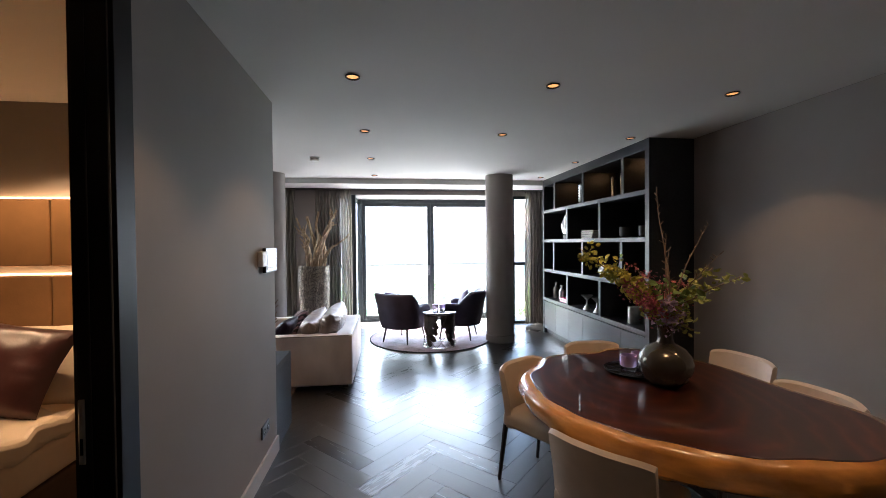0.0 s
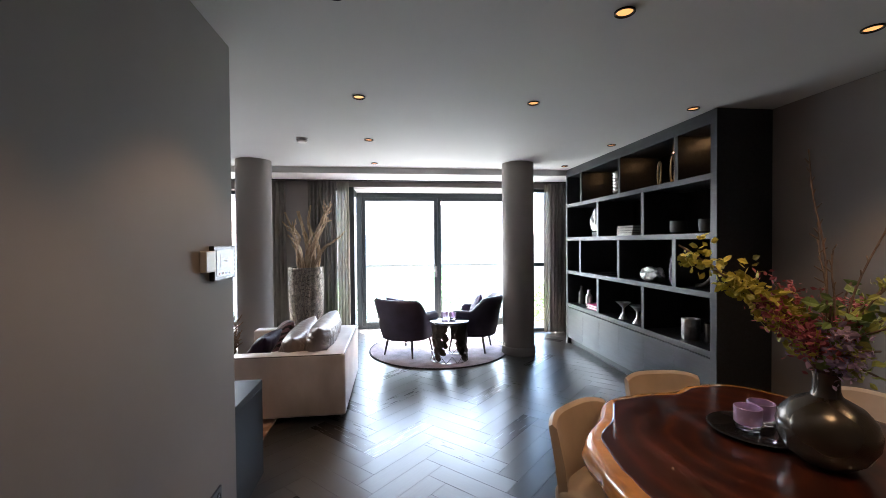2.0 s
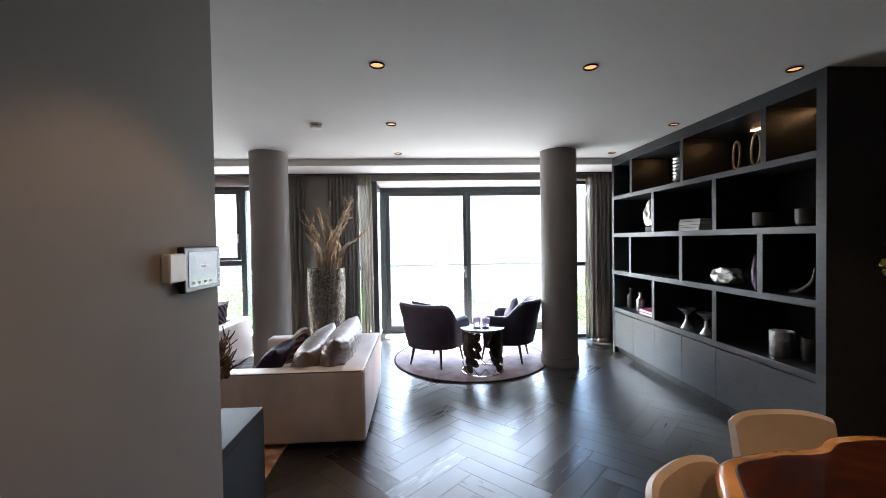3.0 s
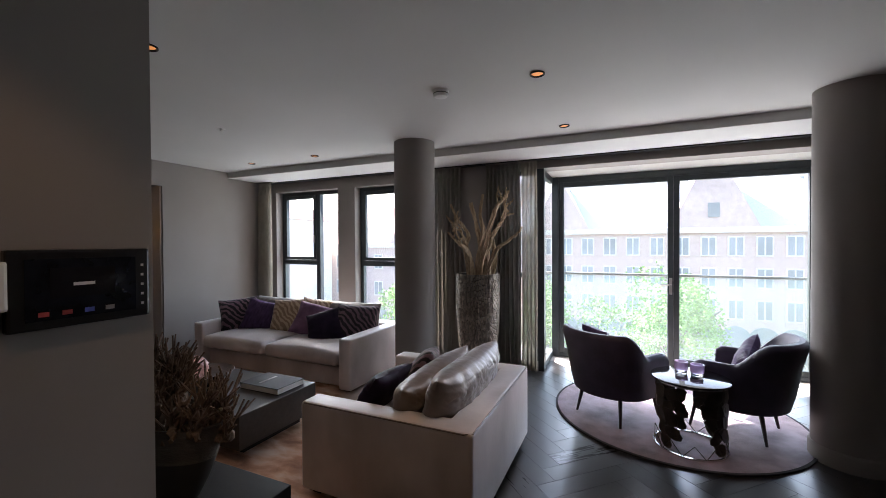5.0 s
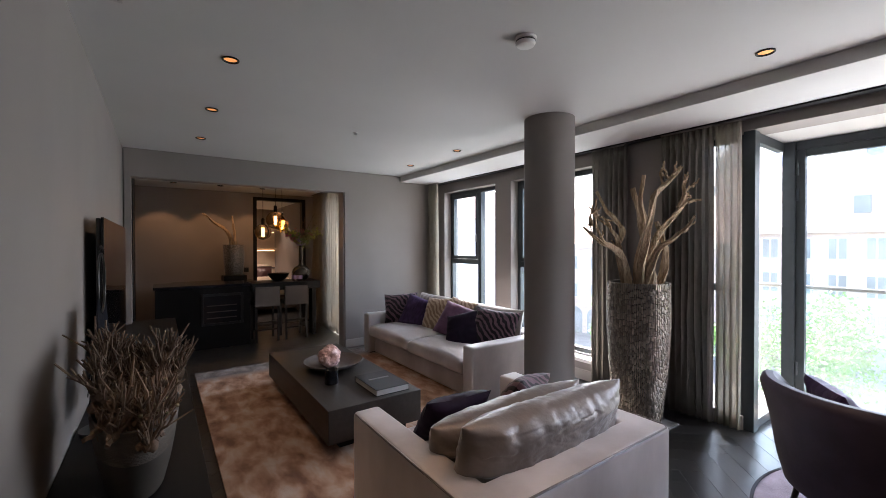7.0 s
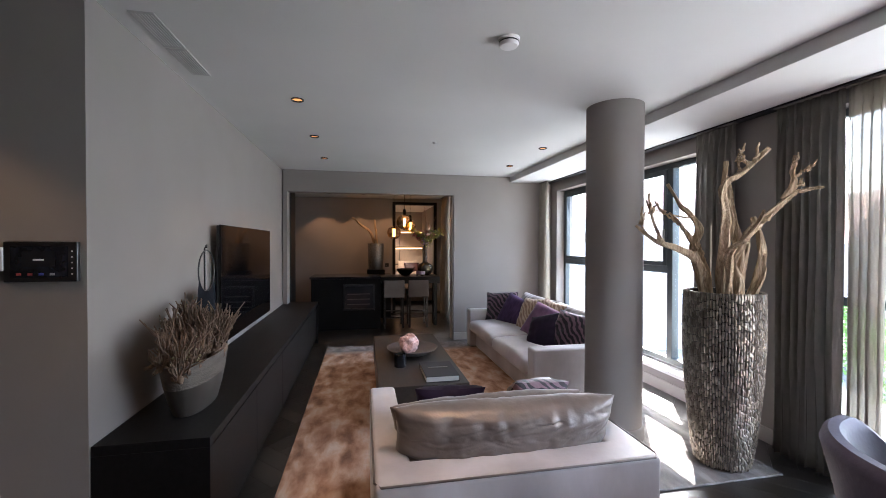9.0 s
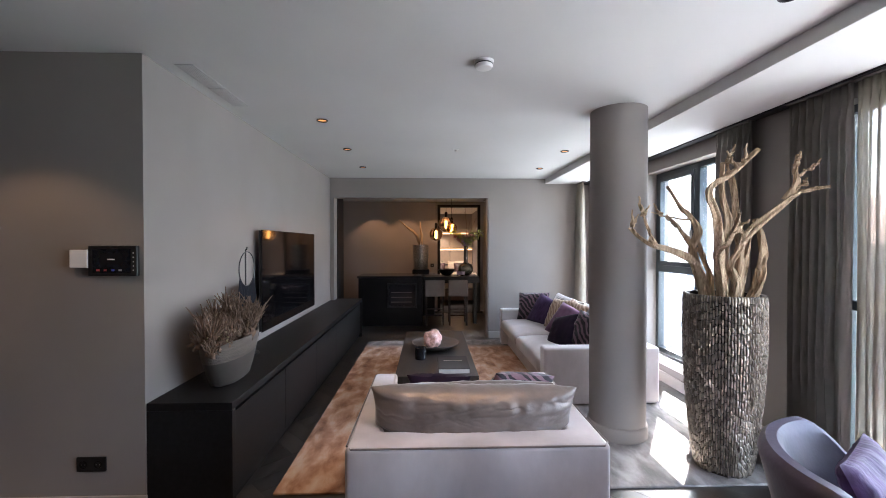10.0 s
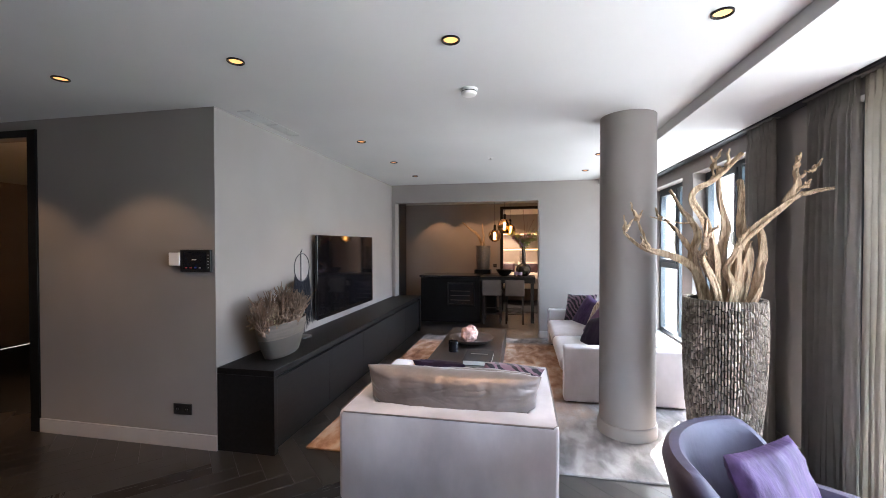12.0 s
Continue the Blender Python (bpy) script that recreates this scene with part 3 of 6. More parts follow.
M_SILVER = mat("hammered silver", (0.55, 0.53, 0.50), 0.28, 0.9, var=0.3, scale=14, bump=0.6, bscale=30)
M_LILACGL = mat("milky lilac glass", (0.74, 0.58, 0.84), 0.3, var=0.06, coat=0.4)
M_LILACGL.node_tree.nodes["Principled BSDF"].inputs["Transmission Weight"].default_value = 0.5
M_CLEAR = glass("clear glass", (0.97, 0.97, 0.97))
M_SMOKE = glass("smoked amber glass", (0.62, 0.42, 0.25), 0.0, 1.15)
M_BRONZE = mat("dark bronze metal", (0.09, 0.075, 0.06), 0.32, 0.9, var=0.3, scale=12)
M_TILEGL = mat("black mirror glass", (0.015, 0.015, 0.018), 0.05, var=0.0)
M_LINEN = mat("cream satin linen", (0.74, 0.62, 0.48), 0.45, var=0.06, scale=6, bump=0.9, bscale=5, sheen=0.3)
M_HEADB = mat("brown leather headboard", (0.28, 0.15, 0.065), 0.45, var=0.1, scale=6, bump=0.1, bscale=90)
M_BURG = mat("burgundy satin", (0.055, 0.018, 0.018), 0.35, var=0.3, scale=8, bump=0.3, bscale=12, sheen=0.4)
M_BEDBASE = mat("brown upholstered bed base", (0.10, 0.07, 0.05), 0.7, var=0.15)
M_YEL = mat("yellow green petal", (0.46, 0.42, 0.06), 0.6, var=0.3, scale=30)
M_RED = mat("dusty red blossom", (0.38, 0.10, 0.12), 0.7, var=0.35, scale=40)
M_MAUVE = mat("mauve blossom", (0.36, 0.27, 0.40), 0.7, var=0.3, scale=40)
M_LIME = mat("yellowing green leaf", (0.30, 0.32, 0.07), 0.6, var=0.35, scale=25)
M_GRLEAF = mat("olive green leaf", (0.15, 0.23, 0.06), 0.55, var=0.4, scale=20)


def node_mat(name, rough, build, bump=0.0, bscale=40.0, coat=0.0, sheen=0.0):
    m = bpy.data.materials.new(name)
    m.use_nodes = True
    N, L = m.node_tree.nodes, m.node_tree.links
    b = N["Principled BSDF"]
    b.inputs["Roughness"].default_value = rough
    if coat:
        b.inputs["Coat Weight"].default_value, b.inputs["Coat Roughness"].default_value = coat, 0.03
    if sheen:
        b.inputs["Sheen Weight"].default_value = sheen
    tc = N.new("ShaderNodeTexCoord")
    L.new(build(N, L, tc.outputs["Object"]), b.inputs["Base Color"])
    if bump:
        n2, bp = N.new("ShaderNodeTexNoise"), N.new("ShaderNodeBump")
        n2.inputs["Scale"].default_value = bscale
        L.new(tc.outputs["Object"], n2.inputs["Vector"])
        bp.inputs["Strength"].default_value, bp.inputs["Distance"].default_value = bump, 0.01
        L.new(n2.outputs["Fac"], bp.inputs["Height"])
        L.new(bp.outputs[0], b.inputs["Normal"])
    return m


def ramp_of(N, L, src, stops):
    r = N.new("ShaderNodeValToRGB")
    while len(r.color_ramp.elements) < len(stops):
        r.color_ramp.elements.new(0.5)
    for e, (p, c) in zip(r.color_ramp.elements, stops):
        e.position, e.color = p, (*c, 1)
    L.new(src, r.inputs[0])
    return r.outputs[0]


def noise_of(N, L, vec, scale, detail=5.0, dist=0.0):
    n = N.new("ShaderNodeTexNoise")
    n.inputs["Scale"].default_value, n.inputs["Detail"].default_value, n.inputs["Distortion"].default_value = scale, detail, dist
    L.new(vec, n.inputs["Vector"])
    return n.outputs["Fac"]


def slab_nodes(N, L, vec):
    mp = N.new("ShaderNodeMapping")
    mp.inputs["Location"].default_value = (0.22, -0.1, 0)
    mp.inputs["Scale"].default_value = (1.0, 0.75, 1)
    L.new(vec, mp.inputs[0])
    w = N.new("ShaderNodeTexWave")
    w.wave_type, w.rings_direction = 'RINGS', 'Z'
    w.inputs["Scale"].default_value, w.inputs["Distortion"].default_value, w.inputs["Detail"].default_value, w.inputs["Detail Scale"].default_value = 3.4, 7.0, 4, 0.8
    L.new(mp.outputs[0], w.inputs["Vector"])
    rings = ramp_of(N, L, w.outputs["Fac"], [(0.0, (0.034, 0.0085, 0.004)), (0.45, (0.047, 0.011, 0.0045)), (0.82, (0.062, 0.015, 0.0055)), (1.0, (0.09, 0.024, 0.008))])
    cloud = ramp_of(N, L, noise_of(N, L, mp.outputs[0], 2.4, 8, 1.2), [(0.35, (0.5, 0.40, 0.36)), (0.66, (1.2, 0.95, 0.8))])
    mul = N.new("ShaderNodeMix")
    mul.data_type, mul.blend_type = 'RGBA', 'MULTIPLY'
    mul.inputs[0].default_value = 1.0
    L.new(rings, mul.inputs[6])
    L.new(cloud, mul.inputs[7])
    return mul.outputs[2]


M_SLAB = node_mat("glossy figured red brown slab wood", 0.3, slab_nodes, coat=1.0)
M_SAP = mat("varnished amber sapwood edge", (0.52, 0.225, 0.045), 0.25, var=0.45, scale=5, stretch=(1, 1, 3), coat=0.8, bump=0.15, bscale=12)


def zebra_nodes(c0, c1):
    def build(N, L, vec):
        w = N.new("ShaderNodeTexWave")
        w.bands_direction = 'DIAGONAL'
        w.inputs["Scale"].default_value, w.inputs["Distortion"].default_value, w.inputs["Detail"].default_value = 8.0, 7.0, 2
        L.new(vec, w.inputs["Vector"])
        return ramp_of(N, L, w.outputs["Fac"], [(0.46, c0), (0.60, c1)])
    return build


M_ZEBRA = node_mat("purple and black zebra velvet", 0.5, zebra_nodes((0.012, 0.008, 0.013), (0.17, 0.10, 0.125)), 0.3, 20, sheen=0.3)
M_GOLD = node_mat("gold and brown striped velvet", 0.45, zebra_nodes((0.30, 0.185, 0.11), (0.55, 0.40, 0.27)), 0.35, 16, sheen=0.3)

for vm in (M_ZEBRA, M_GOLD):
    vm.node_tree.nodes["Principled BSDF"].inputs["Specular IOR Level"].default_value = 0.2


def rug_nodes(N, L, vec):
    """Rust field with faded pale patches, fading to grey towards one corner and along the far border."""
    sep = N.new("ShaderNodeSeparateXYZ")
    L.new(vec, sep.inputs[0])
    big = noise_of(N, L, vec, 1.3, 6, 0.8)
    mp = N.new("ShaderNodeMapping")
    mp.inputs["Scale"].default_value = (0.8, 1.6, 1)
    L.new(vec, mp.inputs[0])
    fine = noise_of(N, L, mp.outputs[0], 5.0, 12, 0.25)
    rust = ramp_of(N, L, fine, [(0.32, (0.23, 0.105, 0.055)), (0.45, (0.42, 0.225, 0.13)), (0.55, (0.58, 0.37, 0.25)), (0.70, (0.68, 0.56, 0.47))])
    grey = ramp_of(N, L, fine, [(0.36, (0.34, 0.315, 0.30)), (0.50, (0.215, 0.195, 0.185)), (0.64, (0.13, 0.118, 0.113))])
    dt = N.new("ShaderNodeVectorMath")
    dt.operation = 'DOT_PRODUCT'
    dt.inputs[1].default_value = (0.72, 0.62, 0)
    L.new(vec, dt.inputs[0])
    wob = N.new("ShaderNodeMath")
    wob.operation = 'MULTIPLY_ADD'
    wob.inputs[1].default_value = -1.4
    L.new(big, wob.inputs[0])
    L.new(dt.outputs["Value"], wob.inputs[2])
    mr, far, both, mix = N.new("ShaderNodeMapRange"), N.new("ShaderNodeMapRange"), N.new("ShaderNodeMath"), N.new("ShaderNodeMix")
    mr.inputs["From Min"].default_value, mr.inputs["From Max"].default_value = 0.45, -0.15
    L.new(wob.outputs[0], mr.inputs[0])
    far.inputs["From Min"].default_value, far.inputs["From Max"].default_value = -1.68, -1.5
    L.new(sep.outputs["X"], far.inputs[0])
    both.operation = 'MULTIPLY'
    L.new(mr.outputs[0], both.inputs[0])
    L.new(far.outputs[0], both.inputs[1])
    mix.data_type = 'RGBA'
    L.new(both.outputs[0], mix.inputs[0])
    L.new(grey, mix.inputs[6])
    L.new(rust, mix.inputs[7])
    return mix.outputs[2]


M_RUG = node_mat("faded rust and grey vintage rug", 0.95, rug_nodes, 0.5, 220, sheen=0.1)
M_RUGR = mat("mauve shimmering viscose rug", (0.27, 0.20, 0.235), 0.7, var=0.42, scale=5, bump=0.4, bscale=160, sheen=0.15, detail=10.0)
M_RUGEDGE = mat("dark rug binding", (0.03, 0.025, 0.03), 0.9)

# ---- soft shapes ----


def add_cushion(bm, w, h, d, seed=0, n=14, wrinkle=0.012, corner=0.10, fold=0.008, crease=0.0):
    """A pillow lying in its own x-z plane, thickness along y, centred."""
    rnd = random.Random(seed)
    o = Vector((rnd.uniform(-50, 50), rnd.uniform(-50, 50), 0))
    side = {}
    for s in (1, -1):
        for i in range(n + 1):
            for j in range(n + 1):
                u, v = 2 * i / n - 1, 2 * j / n - 1
                edge = i in (0, n) or j in (0, n)
                if edge and s == -1:
                    side[s, i, j] = side[1, i, j]
                    continue
                t = ((1 - abs(u) ** 3.2) * (1 - abs(v) ** 3.2)) ** 0.5
                pinch = 1 - corner * (1 - u * u) * abs(v) ** 3 * 0.6 - 0.0
                pinch2 = 1 - corner * (1 - v * v) * abs(u) ** 3 * 0.6
                p = Vector((u * w / 2 * pinch2, s * d / 2 * t, v * h / 2 * pinch))
                k = noise.noise(Vector((p.x * 7, p.z * 7, s * 3)) + o) + 0.5 * noise.noise(Vector((p.x * 17, p.z * 9, s * 5)) + o)
                p.y += s * wrinkle * k * t + s * fold * t * abs(u) ** 2.5 * math.sin(v * 15 + 5 * noise.noise(Vector((v * 2, s, 0)) + o)) + s * fold * 0.7 * t * abs(v) ** 3 * math.sin(u * 26 + 7 * noise.noise(Vector((u * 2, s, 7)) + o))
                p += Vector((noise.noise(p * 4 + o), 0, noise.noise(p * 4 - o))) * wrinkle
                if crease:
                    for f, amp in ((1.0, 1.0), (2.1, 0.6)):
                        g = noise.noise(Vector((u * 4.2 * f + 1.5 * noise.noise(Vector((u * 3, v * 3, f)) + o), v * 2.2 * f, s * 9 + f)) + o)
                        p.y -= s * crease * amp * t * max(0.0, 1 - 5 * abs(g)) * (0.35 + 0.65 * max(abs(u), abs(v)) ** 2)
                side[s, i, j] = bm.verts.new(p)
    for s in (1, -1):
        for i in range(n):
            for j in range(n):
                q = [side[s, i, j], side[s, i + 1, j], side[s, i + 1, j + 1], side[s, i, j + 1]]
                bm.faces.new(q if s == -1 else list(reversed(q)))
    return bm


def soft_box(x0, y0, z0, x1, y1, z1, r=0.04, puff=0.0, seed=0, seg=4):
    """An upholstered block with rounded edges and a slightly swollen top."""
    bm = box(x0, y0, z0, x1, y1, z1, r, seg)
    if puff:
        bmesh.ops.subdivide_edges(bm, edges=[e for e in bm.edges if e.calc_length() > 0.25], cuts=7, use_grid_fill=True)
        cx, cy, ox = (x0 + x1) / 2, (y0 + y1) / 2, seed * 3.1
        for v in bm.verts:
            u, w = (v.co.x - cx) / ((x1 - x0) / 2), (v.co.y - cy) / ((y1 - y0) / 2)
            if v.co.z > (z0 + z1) / 2:
                v.co.z += puff * max(0, 1 - u ** 4) * max(0, 1 - w ** 4) + 0.006 * noise.noise(v.co * 5 + Vector((ox, 0, 0)))
    return bm


def u_shell(outline, z0, z1, r):
    """Back and arms in one upholstered piece with soft edges."""
    bm = bmesh.new()
    lo = [bm.verts.new((x, y, z0)) for x, y in outline]
    hi_ = [bm.verts.new((x, y, z1)) for x, y in outline]
    bm.faces.new(list(reversed(lo)))
    bm.faces.new(hi_)
    n = len(lo)
    for i in range(n):
        bm.faces.new((lo[i], lo[(i + 1) % n], hi_[(i + 1) % n], hi_[i]))
    bmesh.ops.recalc_face_normals(bm, faces=bm.faces)
    bmesh.ops.bevel(bm, geom=list(bm.edges), offset=r, segments=4, profile=0.5, affect='EDGES')
    return bm


def pillow(name, label, x, y, z, w, h, d, material, rx, ry, rz, seed, group="", wrinkle=0.012):
    ob = part(name, add_cushion(bmesh.new(), w, h, d, seed, 22, wrinkle), material, None, "", True, pose(x, y, z, rx, ry, rz))
    return tagged(ob, label, "pillow", group)


# ---- living area ----
rug = part("rug", soft_box(-1.94, -1.61, 0, 1.94, 1.61, 0.014, 0.005, 0, 0, 2), M_RUG, None, "", False, pose(-2.96, 5.65, 0.001))
tagged(rug, "large faded rust and grey vintage rug under the sofas", "rug")

# low two-seat sofa seen from behind
sofa = thing("sofa", "silver taupe velvet low sofa with loose back cushions", "sofa", pose(0.0, -0.022, 0))
part("base", soft_box(-1.42, 4.80, 0.05, -0.62, 5.70, 0.27, 0.02), M_VELVET, sofa, smooth=True)
part("seat", soft_box(-1.52, 4.785, 0.27, -0.60, 5.715, 0.41, 0.045, 0.03), M_VELVET, sofa, smooth=True)
part("shell", u_shell([(-1.53, 4.62), (-0.42, 4.62), (-0.42, 5.88), (-1.53, 5.88), (-1.53, 5.718), (-0.604, 5.718), (-0.604, 4.782), (-1.53, 4.782)], 0.05, 0.582, 0.024), M_VELVET, sofa, smooth=True)
for bx, by in ((-1.45, 4.7), (-1.45, 5.8), (-0.5, 4.7), (-0.5, 5.8)):
    part("foot", box(bx - 0.03, by - 0.03, 0.015, bx + 0.03, by + 0.03, 0.05), M_DLEG, sofa)
# piped seams along the back
part("piping", tube([(-1.50, 4.624, 0.576), (-0.46, 4.624, 0.577), (-0.426, 4.65, 0.577), (-0.424, 5.25, 0.578), (-0.426, 5.85, 0.577), (-0.46, 5.876, 0.577), (-1.50, 5.876, 0.576)], [0.005] * 7, 6), M_SATIN, sofa, "dark brown piping", smooth=True)
for k, (cx, rz) in enumerate(((-0.70, 0), (-0.93, 0))):
    c = part("back_cushion", add_cushion(bmesh.new(), 1.09 - 0.06 * k, 0.41 - 0.03 * k, 0.26, 11 + k, 96, 0.009, 0.07, 0.012, 0.009), M_SATIN, sofa, "crumpled silk velvet back cushion", True,
             pose(cx, 5.25 - 0.02 * k, 0.588 - 0.05 * k, 14 + 4 * k, 1 - 2 * k, 90))
pillow("throw_pillow", "zebra striped purple and black velvet pillow on the sofa", -1.20, 5.56, 0.535, 0.44, 0.40, 0.16, M_ZEBRA, 34, 8, 108, 3, "sofa pillows")
pillow("throw_pillow", "plain dark purple velvet pillow on the sofa", -1.24, 5.06, 0.54, 0.42, 0.36, 0.15, M_NAVY, 36, 0, 84, 4, "sofa pillows")

# three-seat sofa along the windows
sofa2 = thing("sofa", "silver taupe velvet three-seat sofa below the windows", "sofa", pose(0.03, -0.055, 0))
part("base", soft_box(-4.56, 6.21, 0.03, -2.46, 7.02, 0.235, 0.02), M_VELVET, sofa2, smooth=True)
for a, b in ((-4.55, -3.518), (-3.502, -2.47)):
    part("seat_cushion", soft_box(a, 6.10, 0.265, b, 6.95, 0.405, 0.066, 0.05, int(-a * 7)), M_VELVET, sofa2, smooth=True)
part("shell", u_shell([(-4.72, 6.12), (-4.562, 6.12), (-4.562, 7.02), (-2.458, 7.02), (-2.458, 6.12), (-2.30, 6.12), (-2.30, 7.22), (-4.72, 7.22)], 0.03, 0.56, 0.024), M_VELVET, sofa2, smooth=True)
for bx, by in ((-4.64, 6.2), (-4.64, 7.14), (-2.38, 6.2), (-2.38, 7.14)):
    part("foot", box(bx - 0.04, by - 0.04, 0.015, bx + 0.04, by + 0.04, 0.03), M_DLEG, sofa2)
for k, cx in enumerate((-4.02, -3.0)):
    part("back_cushion", add_cushion(bmesh.new(), 1.04, 0.42, 0.26, 21 + k, 60, 0.010, 0.04, 0.007, 0.006), M_SATIN, sofa2, "crumpled silk velvet back cushion", True, pose(cx, 6.93, 0.60, -12, 0, 0))
SB = [("zebra striped purple and black velvet pillow", -4.43, 6.56, 0.615, M_ZEBRA, -22, -4, 52, 0.48),
      ("plain muted purple velvet pillow", -4.12, 6.64, 0.59, M_PURPLE, -28, 12, 24, 0.48),
      ("gold and brown striped velvet pillow", -3.71, 6.71, 0.61, M_GOLD, -24, -4, 12, 0.50),
      ("gold and brown striped velvet pillow", -3.38, 6.80, 0.64, M_GOLD, -20, 6, 8, 0.44),
      ("muted lilac velvet pillow", -3.28, 6.66, 0.60, M_LILAC, -30, 14, 22, 0.46),
      ("black purple velvet pillow", -2.97, 6.54, 0.565, M_NAVY, -34, -14, 28, 0.46),
      ("zebra striped purple and black velvet pillow", -2.66, 6.70, 0.60, M_ZEBRA, -26, 4, 26, 0.50)]
for k, (lab, px, py, pz, pm, rx, ry, rz, w) in enumerate(SB):
    pillow("throw_pillow", lab + " on the sofa", px + 0.03, py - 0.055, pz, w, w * 0.92, 0.15, pm, rx, ry, rz, 30 + k, "sofa pillows")

# coffee table and what is on it
ct = thing("coffee_table", "long low dark greige block coffee table", "table")
part("tabletop", box(-4.05, 4.68, 0.10, -2.165, 5.44, 0.344, 0.006), M_TBLOCK, ct)
part("plinth", box(-4.0, 4.80, 0.015, -2.27, 5.36, 0.10), M_BLACK, ct)
bowl = part("bowl", lathe([(0.07, 0.0), (0.15, 0.012), (0.24, 0.05), (0.275, 0.078), (0.268, 0.082), (0.22, 0.055), (0.14, 0.03), (0.02, 0.024)], 48), M_BOWLW, None, "", True, pose(-3.12, 5.06, 0.3445))
tagged(bowl, "wide shallow grey brown turned wooden bowl on the coffee table", "bowl")


def rock(name, label, x, y, z, sx, sy, sz, material, seed, cuts=3, rz=0):
    bm = bmesh.new()
    bmesh.ops.create_icosphere(bm, subdivisions=4, radius=1)
    for v in bm.verts:
        k = 1 + 0.24 * noise.noise(v.co * 1.7 + Vector((seed, 0, 0))) + 0.09 * noise.noise(v.co * 5 + Vector((0, seed, 0)))
        v.co = Vector((v.co.x * sx * k, v.co.y * sy * k, max(-sz * 0.85, v.co.z * sz * k)))
    return tagged(part(name, bm, material, None, "", False, pose(x, y, z, 0, 0, rz)), label, "stone")


rock("crystal", "rough pale pink rose quartz crystal in the wooden bowl", -3.14, 5.03, 0.455, 0.12, 0.10, 0.10, M_ROSE, 4.3)
cup = thing("candle_jar", "black glass candle jar on the coffee table", "candle", pose(-2.72, 4.90, 0.3445))
part("jar", lathe([(0.052, 0), (0.056, 0.004), (0.056, 0.12), (0.050, 0.12), (0.050, 0.03)], 32), M_TILEGL, cup, smooth=True)
part("wax", lathe([(0.049, 0.03), (0.049, 0.09)], 24), M_WHITE, cup, smooth=True)


def book(label, x, y, z, w, d, h, cover, rz=0, group=""):
    b = thing("book", label, "book", pose(x, y, z, 0, 0, rz), group)
    bm = box(-w / 2, -d / 2, 0, w / 2, d / 2, 0.004)
    add_box(bm, -w / 2, -d / 2, h - 0.004, w / 2, d / 2, h)
    add_box(bm, -w / 2, -d / 2, 0.004, -w / 2 + 0.004, d / 2, h - 0.004)
    part("cover", bm, cover, b)
    part("pages", box(-w / 2 + 0.005, -d / 2 + 0.005, 0.0042, w / 2 - 0.005, d / 2 - 0.005, h - 0.0042), M_PAGES, b)
    return b


cb = book("thick charcoal cloth coffee table book", -2.43, 5.22, 0.3445, 0.42, 0.29, 0.05, M_BOOK, 0)
part("title_bar", box(-0.06, -0.09, 0.0502, -0.035, 0.09, 0.0508), M_STEEL, cb, "worn silver title lettering")

# tall shell mosaic planter with driftwood
PX, PY = -1.228, 6.993
pot = thing("planter", "tall tapered planter clad in pewter shell mosaic", "planter", pose(PX, PY, 0.0155))
prof = [(0.150, 0.0), (0.169, 0.1), (0.192, 0.3), (0.214, 0.55), (0.226, 0.8), (0.229, 0.95), (0.223, 1.18)]
part("body", lathe([(r - 0.006, z) for r, z in prof] + [(0.197, 1.18), (0.192, 1.05), (0.02, 1.04)], 48), M_POTBODY, pot, smooth=True)


def prof_r(z):
    for (r0, z0), (r1, z1) in zip(prof, prof[1:]):
        if z0 <= z <= z1:
            return r0 + (r1 - r0) * (z - z0) / (z1 - z0)
    return prof[-1][0]


chip_me = mesh_of("tile", box(-0.5, -0.5, -0.5, 0.5, 0.5, 0.5, 0.16, 1), M_SHELLTILE)
rnd = random.Random(7)
chips_v, chips_f, chip_n = [], [], 0
cv = [v.co.copy() for v in chip_me.vertices]
cf = [tuple(p.vertices) for p in chip_me.polygons]
NC = 88
for c in range(NC):
    a = 2 * math.pi * c / NC
    z = rnd.uniform(0, 0.03)
    while z < 1.17:
        hgt = rnd.uniform(0.034, 0.064)
        if z + hgt > 1.15:
            hgt = 1.186 - z
        zz = z + hgt / 2
        r = prof_r(min(1.18, zz))
        tilt = math.degrees(math.atan2(prof_r(min(1.18, zz + 0.05)) - prof_r(max(0, zz - 0.05)), 0.1))
        wdt = 2 * math.pi * r / NC * rnd.uniform(0.66, 0.80)
        m = pose((r + 0.001) * math.cos(a), (r + 0.001) * math.sin(a), zz, 0, 0, math.degrees(a)) @ pose(0, 0, 0, rnd.gauss(0, 2), tilt + rnd.gauss(0, 4), rnd.gauss(0, 6)) @ Matrix.Diagonal((0.030, wdt, hgt * 0.93, 1))
        near = math.cos(a + 0.6) > 0.2 and chip_n < 290 and 0.45 < zz
        if near:
            ob = new("tile", chip_me)
            ob.parent = pot
            ob.matrix_basis = m
            chip_n += 1
        else:
            b = len(chips_v)
            chips_v += [tuple(m @ q) for q in cv]
            chips_f += [tuple(i + b for i in f) for f in cf]
        z += hgt + 0.002
me = bpy.data.meshes.new("tiles")
me.from_pydata(chips_v, [], chips_f)
M_SHELLREST = mat("pewter shell chips", (0.31, 0.265, 0.215), 0.33, 0.6, var=0.4, scale=30, bump=0.3, bscale=60)
island_var(M_SHELLREST, 0.65, 1.35)
me.materials.append(M_SHELLREST)
tl = new("tiles", me)
tl.parent = pot
tagged(tl, "", "", "", "stuff")
part("soil", lathe([(0.19, 1.055), (0.1, 1.06)], 32), M_POTBODY, pot)


